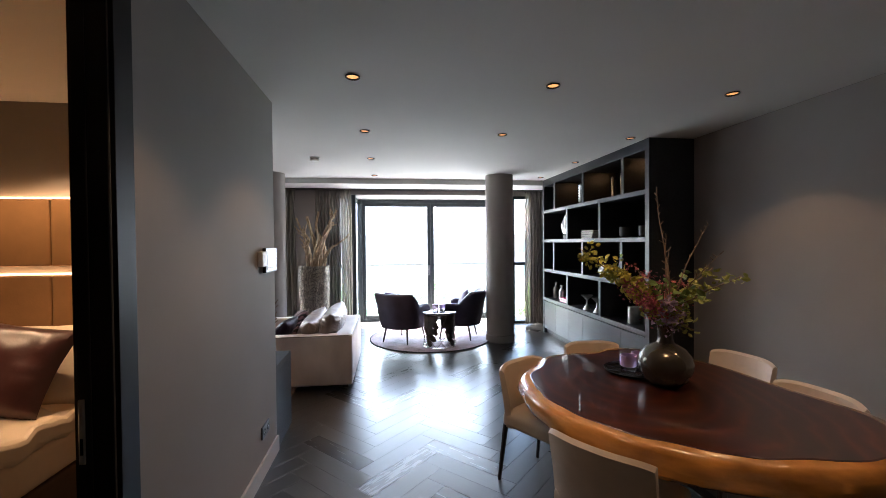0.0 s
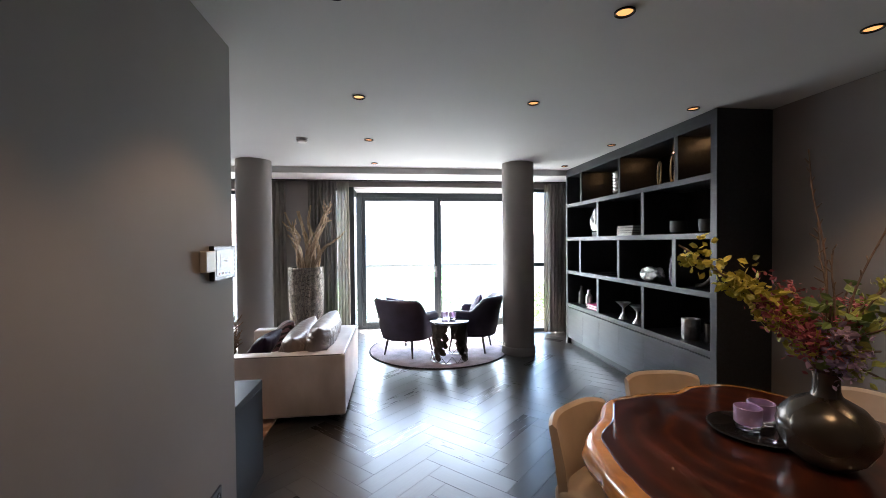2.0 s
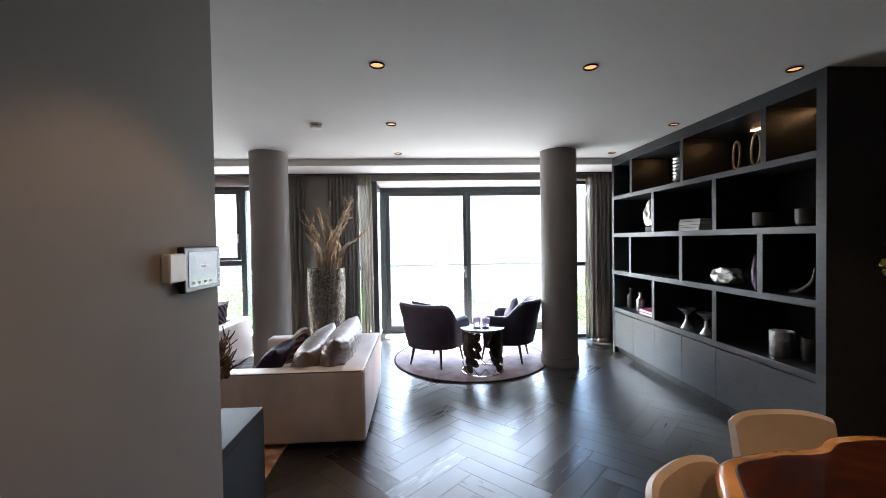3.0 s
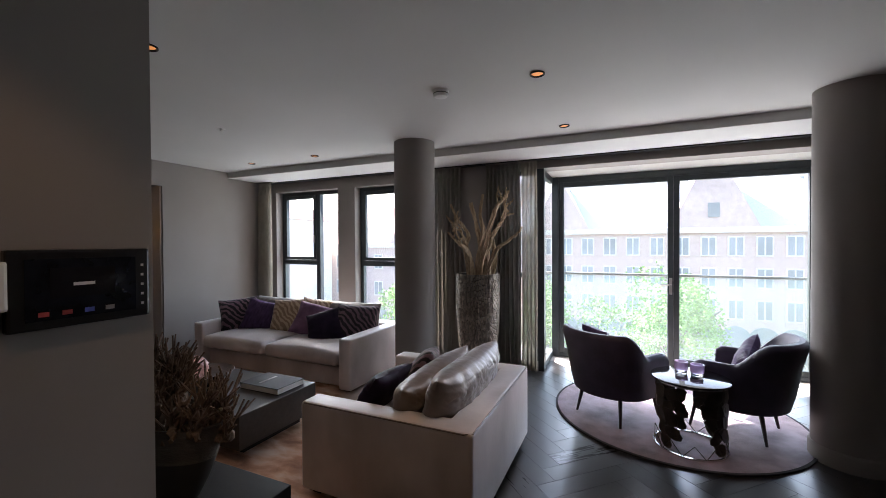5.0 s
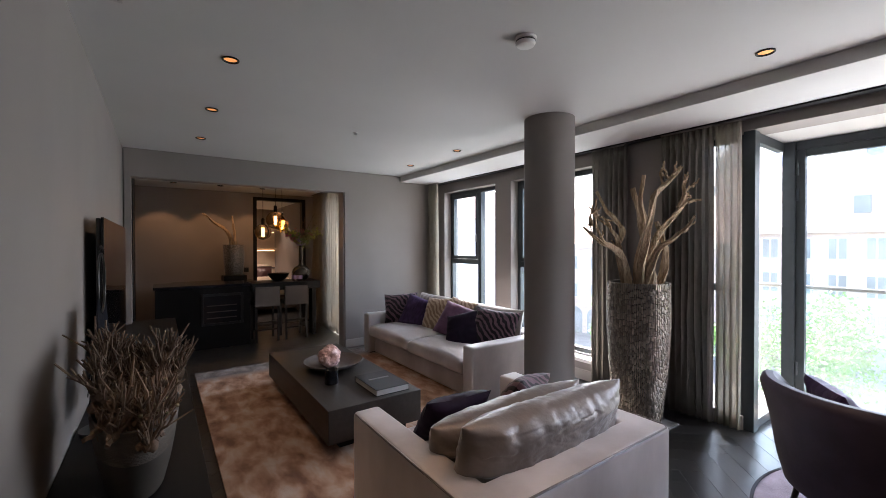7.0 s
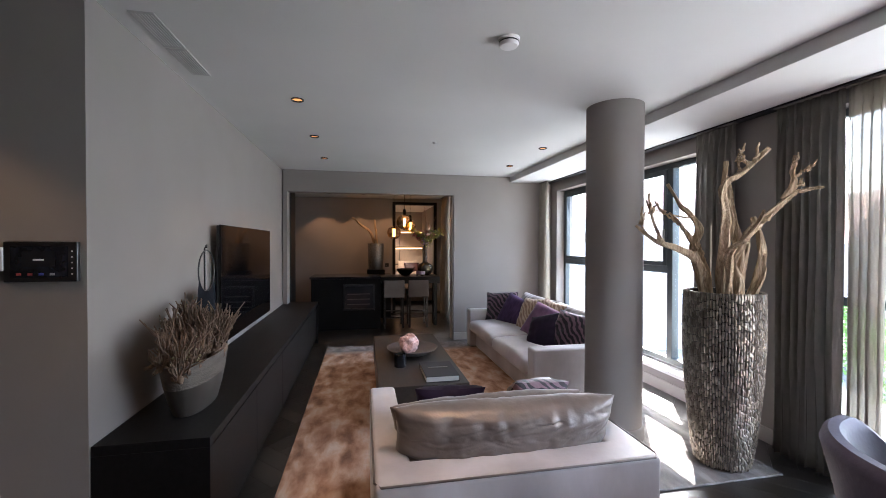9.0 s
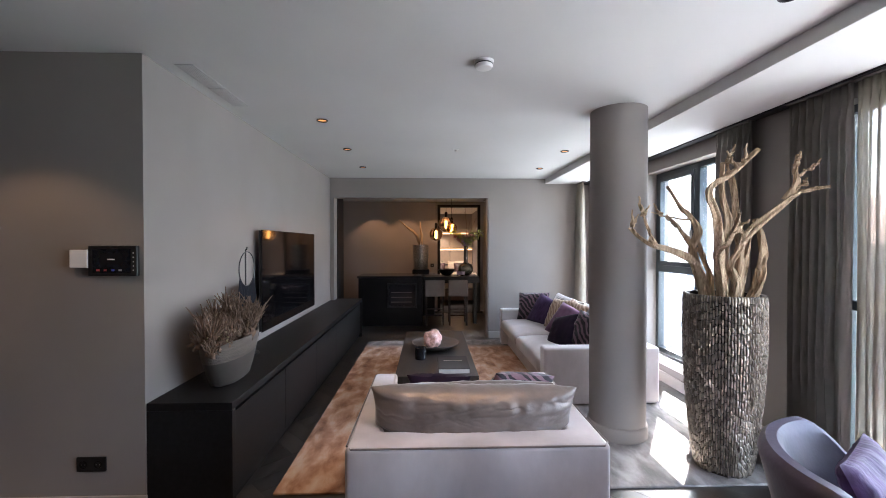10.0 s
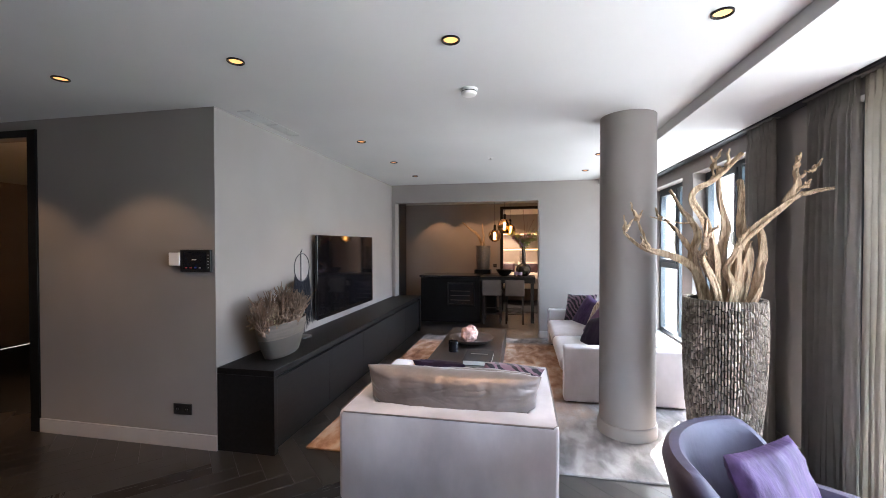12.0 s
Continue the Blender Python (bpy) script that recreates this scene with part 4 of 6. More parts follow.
def gnarl(bm, pts, r0, r1, seed, n=10):
    """A twisted driftwood limb with ridges."""
    P = smooth_path(pts, 6)
    k = len(P)
    rings = []
    rn = random.Random(seed)
    ph = rn.uniform(0, 6)
    for i, p in enumerate(P):
        t = i / (k - 1)
        p = p + 0.022 * (1 - abs(2 * t - 1)) * noise.noise_vector(Vector((seed * 1.3, t * 4.5, 2.0)))
        d = (P[min(i + 1, k - 1)] - P[max(i - 1, 0)]).normalized()
        a = d.cross(Vector((0.3, 0.9, 0.25))).normalized()
        b = d.cross(a)
        r = r0 + (r1 - r0) * t ** 0.8
        r *= 1 + 0.22 * noise.noise(Vector((seed, t * 5, 0)))
        ring = []
        for j in range(n):
            an = 2 * math.pi * j / n + t * 3.4 + ph
            rr = r * (1 + 0.28 * math.sin(3 * (2 * math.pi * j / n) + seed) + 0.10 * math.sin(5 * (2 * math.pi * j / n) + 2 * seed) + 0.34 * noise.noise(Vector((j * 1.7, t * 7, seed))))
            ring.append(bm.verts.new(p + rr * (a * math.cos(an) + b * math.sin(an))))
        rings.append(ring)
    for x, y in zip(rings, rings[1:]):
        for j in range(n):
            bm.faces.new((x[j], x[(j + 1) % n], y[(j + 1) % n], y[j]))
    bm.faces.new(rings[0])
    bm.faces.new(list(reversed(rings[-1])))


drift = thing("driftwood", "bleached twisted driftwood branches standing in the tall planter", "driftwood", pose(PX, PY, 0.0))
WOOD_PIECES = [
    # low limb reaching out, with its fingers
    ([(-0.03, -0.06, 1.06), (-0.04, -0.10, 1.26), (-0.03, -0.20, 1.43), (-0.02, -0.36, 1.50), (-0.02, -0.48, 1.53), (-0.06, -0.56, 1.59), (-0.096, -0.61, 1.645)], 0.050, 0.009),
    ([(-0.015, -0.46, 1.525), (-0.05, -0.50, 1.65), (-0.045, -0.567, 1.815)], 0.019, 0.006),
    ([(-0.06, -0.55, 1.585), (-0.03, -0.60, 1.62), (-0.02, -0.63, 1.68)], 0.011, 0.004),
    # paired limbs beside it
    ([(-0.05, -0.08, 1.06), (-0.06, -0.14, 1.34), (-0.08, -0.17, 1.50), (-0.07, -0.13, 1.63), (-0.12, -0.16, 1.74), (-0.16, -0.20, 1.80), (-0.213, -0.264, 1.957)], 0.050, 0.014),
    ([(-0.06, -0.16, 1.48), (-0.08, -0.24, 1.62), (-0.12, -0.33, 1.74)], 0.028, 0.010),
    ([(-0.10, -0.15, 1.71), (-0.13, -0.28, 1.72), (-0.15, -0.42, 1.76)], 0.011, 0.004),
    # tall bent limb
    ([(0.04, -0.02, 1.06), (0.06, -0.06, 1.32), (0.13, -0.12, 1.52), (0.20, -0.194, 1.70), (0.295, -0.31, 1.84), (0.31, -0.22, 1.93), (0.34, -0.15, 2.00), (0.37, -0.069, 2.092)], 0.056, 0.014),
    ([(0.31, -0.21, 1.94), (0.28, -0.19, 1.98), (0.29, -0.20, 2.04)], 0.018, 0.006),
    ([(0.0, 0.0, 1.06), (0.03, -0.03, 1.42), (0.07, -0.03, 1.66), (0.05, -0.05, 1.86), (0.084, -0.073, 2.07)], 0.052, 0.016),
    # broad flat piece at the back
    ([(-0.02, 0.06, 1.06), (0.0, 0.13, 1.40), (-0.03, 0.13, 1.62), (-0.09, 0.14, 1.84), (-0.135, 0.156, 2.005)], 0.058, 0.024),
    # forked limb towards the bay
    ([(0.05, 0.04, 1.06), (0.09, 0.03, 1.34), (0.12, 0.04, 1.55), (0.17, 0.14, 1.70), (0.23, 0.269, 1.835), (0.26, 0.34, 1.865), (0.297, 0.44, 1.885)], 0.058, 0.010),
    ([(0.215, 0.24, 1.81), (0.24, 0.285, 1.94), (0.235, 0.28, 2.02), (0.245, 0.284, 2.09)], 0.032, 0.010),
    ([(0.238, 0.285, 1.95), (0.265, 0.32, 1.985), (0.275, 0.335, 1.99)], 0.014, 0.005),
    ([(0.23, 0.265, 1.83), (0.25, 0.29, 1.89), (0.265, 0.32, 1.905)], 0.018, 0.007),
    # limb leaning into the room
    ([(0.07, -0.05, 1.06), (0.16, -0.12, 1.28), (0.30, -0.25, 1.47), (0.42, -0.28, 1.56), (0.52, -0.32, 1.62), (0.582, -0.346, 1.70)], 0.040, 0.009),
    # knotted pieces at the foot
    ([(0.10, -0.03, 1.06), (0.13, -0.01, 1.26), (0.10, -0.02, 1.38), (0.15, 0.0, 1.50), (0.13, 0.03, 1.60)], 0.050, 0.014),
    ([(0.10, 0.08, 1.06), (0.15, 0.13, 1.32), (0.14, 0.16, 1.52), (0.06, 0.17, 1.70)], 0.054, 0.022),
    ([(-0.09, 0.0, 1.06), (-0.11, -0.02, 1.30), (-0.12, -0.06, 1.45), (-0.16, -0.08, 1.60)], 0.040, 0.010),
    ([(0.03, 0.10, 1.06), (0.04, 0.08, 1.28), (0.10, 0.08, 1.46), (0.08, 0.12, 1.58)], 0.045, 0.014),
]
for k, (pts, r0, r1) in enumerate(WOOD_PIECES):
    bm = bmesh.new()
    gnarl(bm, pts, r0 * 0.64, r1 * 0.75, 3.7 * k + 1, 16)
    # short broken side twigs
    rn = random.Random(300 + k)
    P = smooth_path(pts, 6)
    for q in range(rn.choice((0, 1, 1, 2))):
        i = int(len(P) * rn.uniform(0.55, 0.9))
        d = (P[i] - P[i - 1]).normalized()
        s = (d + 0.9 * Vector((rn.gauss(0, 1), rn.gauss(0, 1), rn.uniform(0.2, 1)))).normalized()
        ln = rn.uniform(0.05, 0.13)
        gnarl(bm, [P[i], P[i] + s * ln * 0.5 + Vector((0, 0, 0.01)), P[i] + s * ln + Vector((0, 0, 0.03))], 0.016, 0.004, 40 + k + q, 8)
    part("branch", bm, M_DRIFT, drift, smooth=True)

# long low console under the television
con = thing("sideboard", "long low black-stained oak sideboard with plain drawers", "cabinet")
CX0, CX1, CY0, CY1, CZ = -5.3, -0.875, 3.393, 3.870, 0.63
part("top", box(CX0, CY0, 0.585, CX1, CY1, CZ, 0.003), M_CONS, con)
part("end_panel", box(CX1 - 0.045, CY0, 0.0, CX1, CY1, 0.5845, 0.003), M_CONS, con)
part("end_panel", box(CX0, CY0, 0.0, CX0 + 0.045, CY1, 0.5845, 0.003), M_CONS, con)
part("carcass", box(CX0 + 0.045, CY0, 0.06, CX1 - 0.045, CY1 - 0.045, 0.555), M_BLACK, con)
part("plinth", box(CX0 + 0.045, CY0, 0.0, CX1 - 0.045, CY1 - 0.05, 0.06), M_BLACK, con)
n = 5
for k in range(n):
    a = CX0 + 0.047 + (CX1 - CX0 - 0.094) * k / n
    b = CX0 + 0.047 + (CX1 - CX0 - 0.094) * (k + 1) / n
    part("drawer_front", box(a + 0.002, CY1 - 0.044, 0.065, b - 0.002, CY1 - 0.022, 0.548, 0.002), M_CONS, con)

tv = thing("television", "large flat black television standing off the wall", "television")
part("screen", box(-3.925, 3.462, 0.728, -2.265, 3.475, 1.664, 0.003), M_SCREEN, tv)
part("housing", box(-3.92, 3.44, 0.733, -2.27, 3.4615, 1.659, 0.006), M_BLKPL, tv)
part("wall_bracket", box(-3.3, 3.3905, 1.05, -3.0, 3.44, 1.35), M_BLKPL, tv)

# oval ceramic basket with dry twigs
bk = thing("planter", "oval grey ceramic planter with a ribbed rim on the sideboard", "planter", pose(-1.333, 3.646, CZ + 0.0005, 0, 0, 3) @ Matrix.Diagonal((1.35, 0.55, 0.88, 1)))
part("body", lathe([(0.15, 0.0), (0.165, 0.008), (0.20, 0.10), (0.225, 0.19)], 48, cap=False), M_CERAM2, bk, smooth=True)
part("rim", lathe([(0.225, 0.19), (0.242, 0.27), (0.25, 0.33), (0.238, 0.33), (0.215, 0.2), (0.02, 0.19)], 48, cap=False), M_CERAM, bk, "ribbed grey rim", smooth=True)
tw = thing("dry_heather", "bundle of dry knotted brown heather twigs in the oval planter", "plant", pose(-1.333, 3.646, CZ, 0, 0, 3))
rnd = random.Random(5)
bm = bmesh.new()
for q in range(44):
    # a knotted root stump with a brush of fine cut twigs on top
    a, rr0 = rnd.uniform(0, 6.283), math.sqrt(rnd.uniform(0, 1))
    x0, y0 = 0.275 * rr0 * math.cos(a), 0.095 * rr0 * math.sin(a)
    lean = Vector((x0 * 0.30 + rnd.gauss(0, 0.02), y0 * 0.5 + rnd.gauss(0, 0.015), 0))
    h1 = rnd.uniform(0.33, 0.46) - (0.09 if x0 > 0.15 else 0.0)
    p0 = Vector((x0, y0, 0.22))
    p1 = p0 + lean + Vector((0, 0, h1 - 0.22))
    mid = (p0 + p1) / 2 + Vector((rnd.gauss(0, 0.014), rnd.gauss(0, 0.012), 0))
    gnarl(bm, [p0, mid, p1], rnd.uniform(0.018, 0.026), rnd.uniform(0.012, 0.018), 200 + q, 8)
    for s in range(4):
        c = p0 + (p1 - p0) * rnd.uniform(0.45, 1.0) + Vector((rnd.gauss(0, 0.014), rnd.gauss(0, 0.012), 0))
        bmesh.ops.create_icosphere(bm, subdivisions=1, radius=rnd.uniform(0.011, 0.019), matrix=Matrix.Translation(c) @ Matrix.Diagonal((1, 1, rnd.uniform(0.7, 1.5), 1)))
    for s in range(15):
        b0 = p0 + (p1 - p0) * rnd.uniform(0.6, 1.0)
        d = Vector((lean.x * 2.2 + rnd.gauss(0, 0.45), lean.y * 2.2 + rnd.gauss(0, 0.38), 1.0)).normalized()
        ln = rnd.uniform(0.07, 0.17)
        e = b0 + d * ln
        k1 = b0 + d * ln * 0.5 + Vector((rnd.gauss(0, 0.01), rnd.gauss(0, 0.01), 0))
        add_tube(bm, [b0, k1, e], [0.0052, 0.0042, 0.0030], 5)
        if s % 3 == 0:
            f = k1 + (d + Vector((rnd.gauss(0, 0.6), rnd.gauss(0, 0.5), 0))).normalized() * ln * 0.5
            add_tube(bm, [k1, f], [0.0040, 0.0028], 4)
for q in range(16):
    # broken roots hanging over one end
    p0 = Vector((rnd.uniform(0.19, 0.29), rnd.uniform(-0.07, 0.06), rnd.uniform(0.26, 0.34)))
    e = p0 + Vector((rnd.uniform(0.02, 0.10), rnd.gauss(-0.01, 0.03), rnd.gauss(0.01, 0.035)))
    gnarl(bm, [p0, (p0 + e) / 2 + Vector((0, 0, 0.015)), e], rnd.uniform(0.012, 0.02), 0.007, 260 + q, 7)
tagged(part("brushwood", bm, M_TWIG, tw, smooth=True), "", "", "", "stuff")
bm = bmesh.new()
for q in range(45):
    c = Vector((0.26 + rnd.gauss(0, 0.04), 0.05 + rnd.gauss(0, 0.03), 0.33 + rnd.gauss(0, 0.03)))
    bmesh.ops.create_icosphere(bm, subdivisions=1, radius=rnd.uniform(0.004, 0.008), matrix=Matrix.Translation(c))
tagged(part("moss", bm, mat("dry yellow grey lichen", (0.23, 0.19, 0.11), 0.95, var=0.4, scale=40), tw, "dry yellow lichen tuft"), "", "", "", "stuff")

# ring with dark fringe standing behind it
mac = thing("fringed_ring", "thin black metal ring on a stand with a dark fringe", "ornament", pose(-1.915, 3.495, CZ + 0.0005))
ringp = [(0.14 * math.sin(2 * math.pi * k / 32), 0, 0.70 + 0.14 * math.cos(2 * math.pi * k / 32)) for k in range(33)]
part("ring", tube(ringp, [0.005] * 33, 6), M_BLKPL, mac, smooth=True)
part("stand", tube([(0, -0.012, 0.0), (0, -0.012, 0.85), (0.0, 0.0, 0.875), (0.03, 0.01, 0.86)], [0.006] * 4, 6), M_BLKPL, mac, smooth=True)
part("foot", lathe([(0.09, 0), (0.09, 0.012), (0.01, 0.016)], 24), M_BLKPL, mac, smooth=True)
bm = bmesh.new()
for q in range(170):
    a = rnd.uniform(-1.15, 1.15)
    sx, sz = 0.14 * math.sin(a), 0.70 - 0.14 * math.cos(a)
    e = (sx * 1.35 + rnd.gauss(0, 0.012), rnd.gauss(0, 0.018), max(0.03, sz - rnd.uniform(0.36, 0.52)))
    add_tube(bm, [(sx, 0, sz), ((sx + e[0]) / 2 + rnd.gauss(0, 0.006), e[1] * 0.6, (sz + e[2]) / 2), e], [0.005, 0.004, 0.002], 4)
part("fringe", bm, M_MAC, mac, "dark cord fringe")

# control panel, sensor, sockets
panel = thing("control_panel", "black wall touch panel with a dim screen", "control panel")
part("housing", box(-0.8695, 3.103, 1.355, -0.8450, 3.368, 1.525, 0.006), M_BLKPL, panel)
part("screen", box(-0.8448, 3.130, 1.375, -0.8435, 3.335, 1.505), mat("dim touch screen", (0.012, 0.014, 0.02), 0.08, var=0.3, scale=25), panel)
part("dialog", box(-0.8433, 3.170, 1.42, -0.8428, 3.290, 1.485), M_TILEGL, panel)
for k in range(5):
    part("button", box(-0.8448, 3.347, 1.385 + 0.024 * k, -0.8438, 3.353, 1.391 + 0.024 * k), M_PLASTIC, panel)
for k, c in enumerate(((0.5, 0.08, 0.08), (0.35, 0.06, 0.06), (0.08, 0.12, 0.5), (0.3, 0.3, 0.32))):
    part("icon", box(-0.8433, 3.150 + 0.04 * k, 1.383, -0.8428, 3.168 + 0.04 * k, 1.393), mat("icon colour", c, 0.4), panel)
part("caption", box(-0.8427, 3.210, 1.445, -0.8424, 3.250, 1.452), M_PLASTIC, panel)
tagged(part("sensor_box", box(-0.8695, 3.008, 1.402, -0.8380, 3.105, 1.502, 0.006), M_PLASTIC), "small square white plastic wall sensor", "sensor")


def socket(m, n=2):
    s = thing("wall_socket", "black double wall socket", "socket", m, "sockets")
    part("plate", box(-0.04 * n, 0, -0.041, 0.04 * n, 0.011, 0.041, 0.004), M_BLKPL, s)
    for k in range(n):
        part("insert", lathe([(0.021, 0.0), (0.021, 0.003), (0.017, 0.003), (0.016, -0.002)], 20), M_BLACK, s, smooth=True, m=pose(-0.04 * (n - 1) + 0.08 * k, 0.0105, 0, -90))
        for q in (-0.009, 0.009):
            part("contact", lathe([(0.0028, 0), (0.0028, 0.001)], 8), M_STEEL, s, m=pose(-0.04 * (n - 1) + 0.08 * k + q, 0.0125, 0, -90))
    return s


socket(pose(-0.8695, 3.097, 0.297, 0, 0, -90))
socket(pose(-7.7495, 5.05, 1.05, 0, 0, -90), 1)

# ---- seating in the bay ----
rr = thing("rug", "round mauve shimmering rug with a dark bound edge", "rug", pose(0.64, 6.855, 0.001))
part("carpet", lathe([(0.97, 0.0), (0.972, 0.010), (0.95, 0.014), (0.02, 0.0145)], 96), M_RUGR, rr, smooth=True)
part("binding", lathe([(0.972, 0.0), (0.990, 0.0), (0.990, 0.012), (0.972, 0.013)], 96, cap=False), M_RUGEDGE, rr)


def armchair(m):
    """A tub armchair facing +y."""
    c = thing("armchair", "greyish violet velvet tub armchair on dark tapered legs", "armchair", m, "armchairs in the bay")
    n, t = 48, 0.085
    # shell wrapped round the seat: tall curved back running down into straight low arms
    bm = bmesh.new()
    rings = []
    half = 0.355 * math.pi / 2 + 0.27
    for i in range(n + 1):
        s = 2 * i / n - 1
        d = abs(s) * half
        sg = 1 if s >= 0 else -1
        if d < 0.355 * math.pi / 2:
            ang = d / 0.355
            cx, cy, nx, ny = 0.335 * math.sin(ang), -0.06 - 0.29 * math.cos(ang), math.sin(ang), -math.cos(ang)
        else:
            cx, cy, nx, ny = 0.335, -0.06 + (d - 0.355 * math.pi / 2), 1.0, 0.0
        cx, nx = sg * cx, sg * nx
        f = min(1.0, max(0.0, (d - 0.30) / 0.27))
        f = f * f * (3 - 2 * f)
        end = min(1.0, max(0.0, (half - d) / 0.05))
        top = (0.79 * (1 - f) + 0.60 * f) - 0.03 * (1 - end ** 0.5)
        flare = 0.085 * (1 - f) + 0.02
        low = 0.25
        cross = []
        for o, z in ((0.0, low), (0.005 + 0.25 * flare, low + 0.12), (0.6 * flare, (low + top) / 2 + 0.05), (flare, top - 0.045), (flare - 0.008, top - 0.016), (flare - t * 0.3, top), (flare - t * 0.7, top), (flare - t + 0.008, top - 0.016), (flare - t, top - 0.045), (-t * 0.9, (low + top) / 2), (-t, low)):
            cross.append(bm.verts.new((cx + nx * o, cy + ny * o, z)))
        rings.append(cross)
    for a, b in zip(rings, rings[1:]):
        for k in range(len(a)):
            bm.faces.new((a[k], a[(k + 1) % len(a)], b[(k + 1) % len(a)], b[k]))
    bm.faces.new(rings[0])
    bm.faces.new(list(reversed(rings[-1])))
    part("shell", bm, M_CHAIRV, c, smooth=True)
    sb = lathe([(0.22, 0.235), (0.245, 0.25), (0.255, 0.36), (0.25, 0.415), (0.22, 0.44), (0.05, 0.45)], 40)
    for v in sb.verts:
        v.co.y = v.co.y * 1.15 - 0.01
    part("seat", sb, M_CHAIRV, c, smooth=True)
    for sx in (-1, 1):
        part("leg", tube([(sx * 0.19, 0.22, 0.255), (sx * 0.225, 0.265, 0.0145)], [0.019, 0.010], 10), M_DLEG, c, smooth=True)
        part("leg", tube([(sx * 0.19, -0.20, 0.255), (sx * 0.225, -0.245, 0.0145)], [0.019, 0.010], 10), M_DLEG, c, smooth=True)
    return c


armchair(pose(0.197, 6.64, 0, 0, 0, -36))
armchair(pose(1.095, 6.73, 0, 0, 0, 66))
pillow("throw_pillow", "crumpled violet velvet pillow on the armchair", 0.08, 6.615, 0.594, 0.41, 0.40, 0.13, M_PURPLE, 25, 0, -55.5, 51, "armchair pillows", 0.018)
pillow("throw_pillow", "crumpled violet velvet pillow on the armchair", 1.155, 6.76, 0.555, 0.36, 0.36, 0.13, M_PURPLE, 24, -24, 66, 52, "armchair pillows")

# round glass side table on a drum of bronze petals
TX, TY = 0.712, 6.235
dt = thing("side_table", "round mirrored glass side table on a drum of bronze petals", "table", pose(TX, TY, 0.0145) @ Matrix.Diagonal((1, 1, 0.945, 1)))
part("tabletop", lathe([(0.255, 0.53), (0.262, 0.533), (0.262, 0.543), (0.255, 0.546)], 64), M_TILEGL, dt, "dark mirrored glass top", smooth=True)
for z in (0.0, 0.515):
    part("hoop", lathe([(0.232, z), (0.245, z), (0.245, z + 0.012), (0.232, z + 0.012)], 64, cap=False), M_CHROME, dt, smooth=True)
rnd = random.Random(12)


def petal(a, z, w, h, r=0.236):
    bm = bmesh.new()
    outline = [(0, 0), (0.32, 0.1), (0.5, 0.35), (0.45, 0.65), (0.5, 0.85), (0.2, 1.0), (-0.2, 1.0), (-0.5, 0.85), (-0.45, 0.65), (-0.5, 0.35), (-0.32, 0.1)]
    lo, hi_ = [], []
    skew = rnd.uniform(-0.5, 0.5)
    for u, v in outline:
        aa = a + (u * w + skew * (v - 0.4) * h) / 0.24
        lo.append(bm.verts.new((r * math.cos(aa), r * math.sin(aa), z + v * h)))
        hi_.append(bm.verts.new(((r + 0.006 + 0.008 * v * (1 - v)) * math.cos(aa), (r + 0.006 + 0.008 * v * (1 - v)) * math.sin(aa), z + v * h)))
    bm.faces.new(hi_)
    bm.faces.new(list(reversed(lo)))
    for i in range(len(lo)):
        bm.faces.new((lo[i], lo[(i + 1) % len(lo)], hi_[(i + 1) % len(lo)], hi_[i]))
    return bm


for a0 in (-2.3, -0.8, 0.75, 2.3):
    for r, count in enumerate((1, 2, 3, 3, 3)):
        for q in range(count):
            a = a0 + 0.29 * (q - (count - 1) / 2) + rnd.gauss(0, 0.05)
            part("petal", petal(a, 0.012 + 0.092 * r + rnd.uniform(0, 0.02), rnd.uniform(0.085, 0.12), rnd.uniform(0.10, 0.13), 0.226 + rnd.uniform(0, 0.012)), M_BRONZE, dt)
bm = bmesh.new()
for k in range(10):
    a, b = 2 * math.pi * k / 10, 2 * math.pi * (k + 0.5) / 10
    add_tube(bm, [(0.238 * math.cos(a), 0.238 * math.sin(a), 0.006), (0.238 * math.cos(b), 0.238 * math.sin(b), 0.10), (0.238 * math.cos(2 * b - a), 0.238 * math.sin(2 * b - a), 0.006)], [0.004] * 3, 5)
part("lattice", bm, M_BRONZE, dt)


def candle(x, y, z, group="lilac candles", s=1.0):
    c = thing("candle_holder", "thick milky lilac glass candle holder with a clear base", "candle", pose(x, y, z), group)
    part("base", lathe([(0.034 * s, 0.0), (0.040 * s, 0.004), (0.042 * s, 0.022 * s), (0.040 * s, 0.024 * s)], 24), M_CLEAR, c, "clear glass base", smooth=True)
    part("cup", lathe([(0.041 * s, 0.0245 * s), (0.046 * s, 0.03 * s), (0.047 * s, 0.088 * s), (0.041 * s, 0.088 * s), (0.040 * s, 0.06 * s), (0.01, 0.058 * s)], 28), M_LILACGL, c, smooth=True)
    return c


candle(TX - 0.05, TY + 0.08, 0.531)
candle(TX + 0.05, TY + 0.03, 0.531)

# ---- bookcase ----
bc = thing("bookcase", "tall dark grey oak bookcase with staggered open cells over plain doors", "bookcase")
SX0, SX1, SY0, SY1 = 2.597, 3.098, 4.03, 6.90
part("side_panel", box(SX0, SY0, 0, SX1, SY0 + 0.068, 2.598, 0.002), M_SHELF, bc)
part("side_panel", box(SX0, SY1 - 0.05, 0, SX1, SY1, 2.598, 0.002), M_SHELF, bc)
part("top_panel", box(SX0, SY0 + 0.055, 2.49, SX1, SY1 - 0.05, 2.598, 0.002), M_SHELF, bc)
part("back_panel", box(SX1 - 0.02, SY0 + 0.055, 0.1, SX1, SY1 - 0.05, 2.49), M_BLACK, bc)
BOARDS = (0.56, 1.05, 1.542, 2.034)
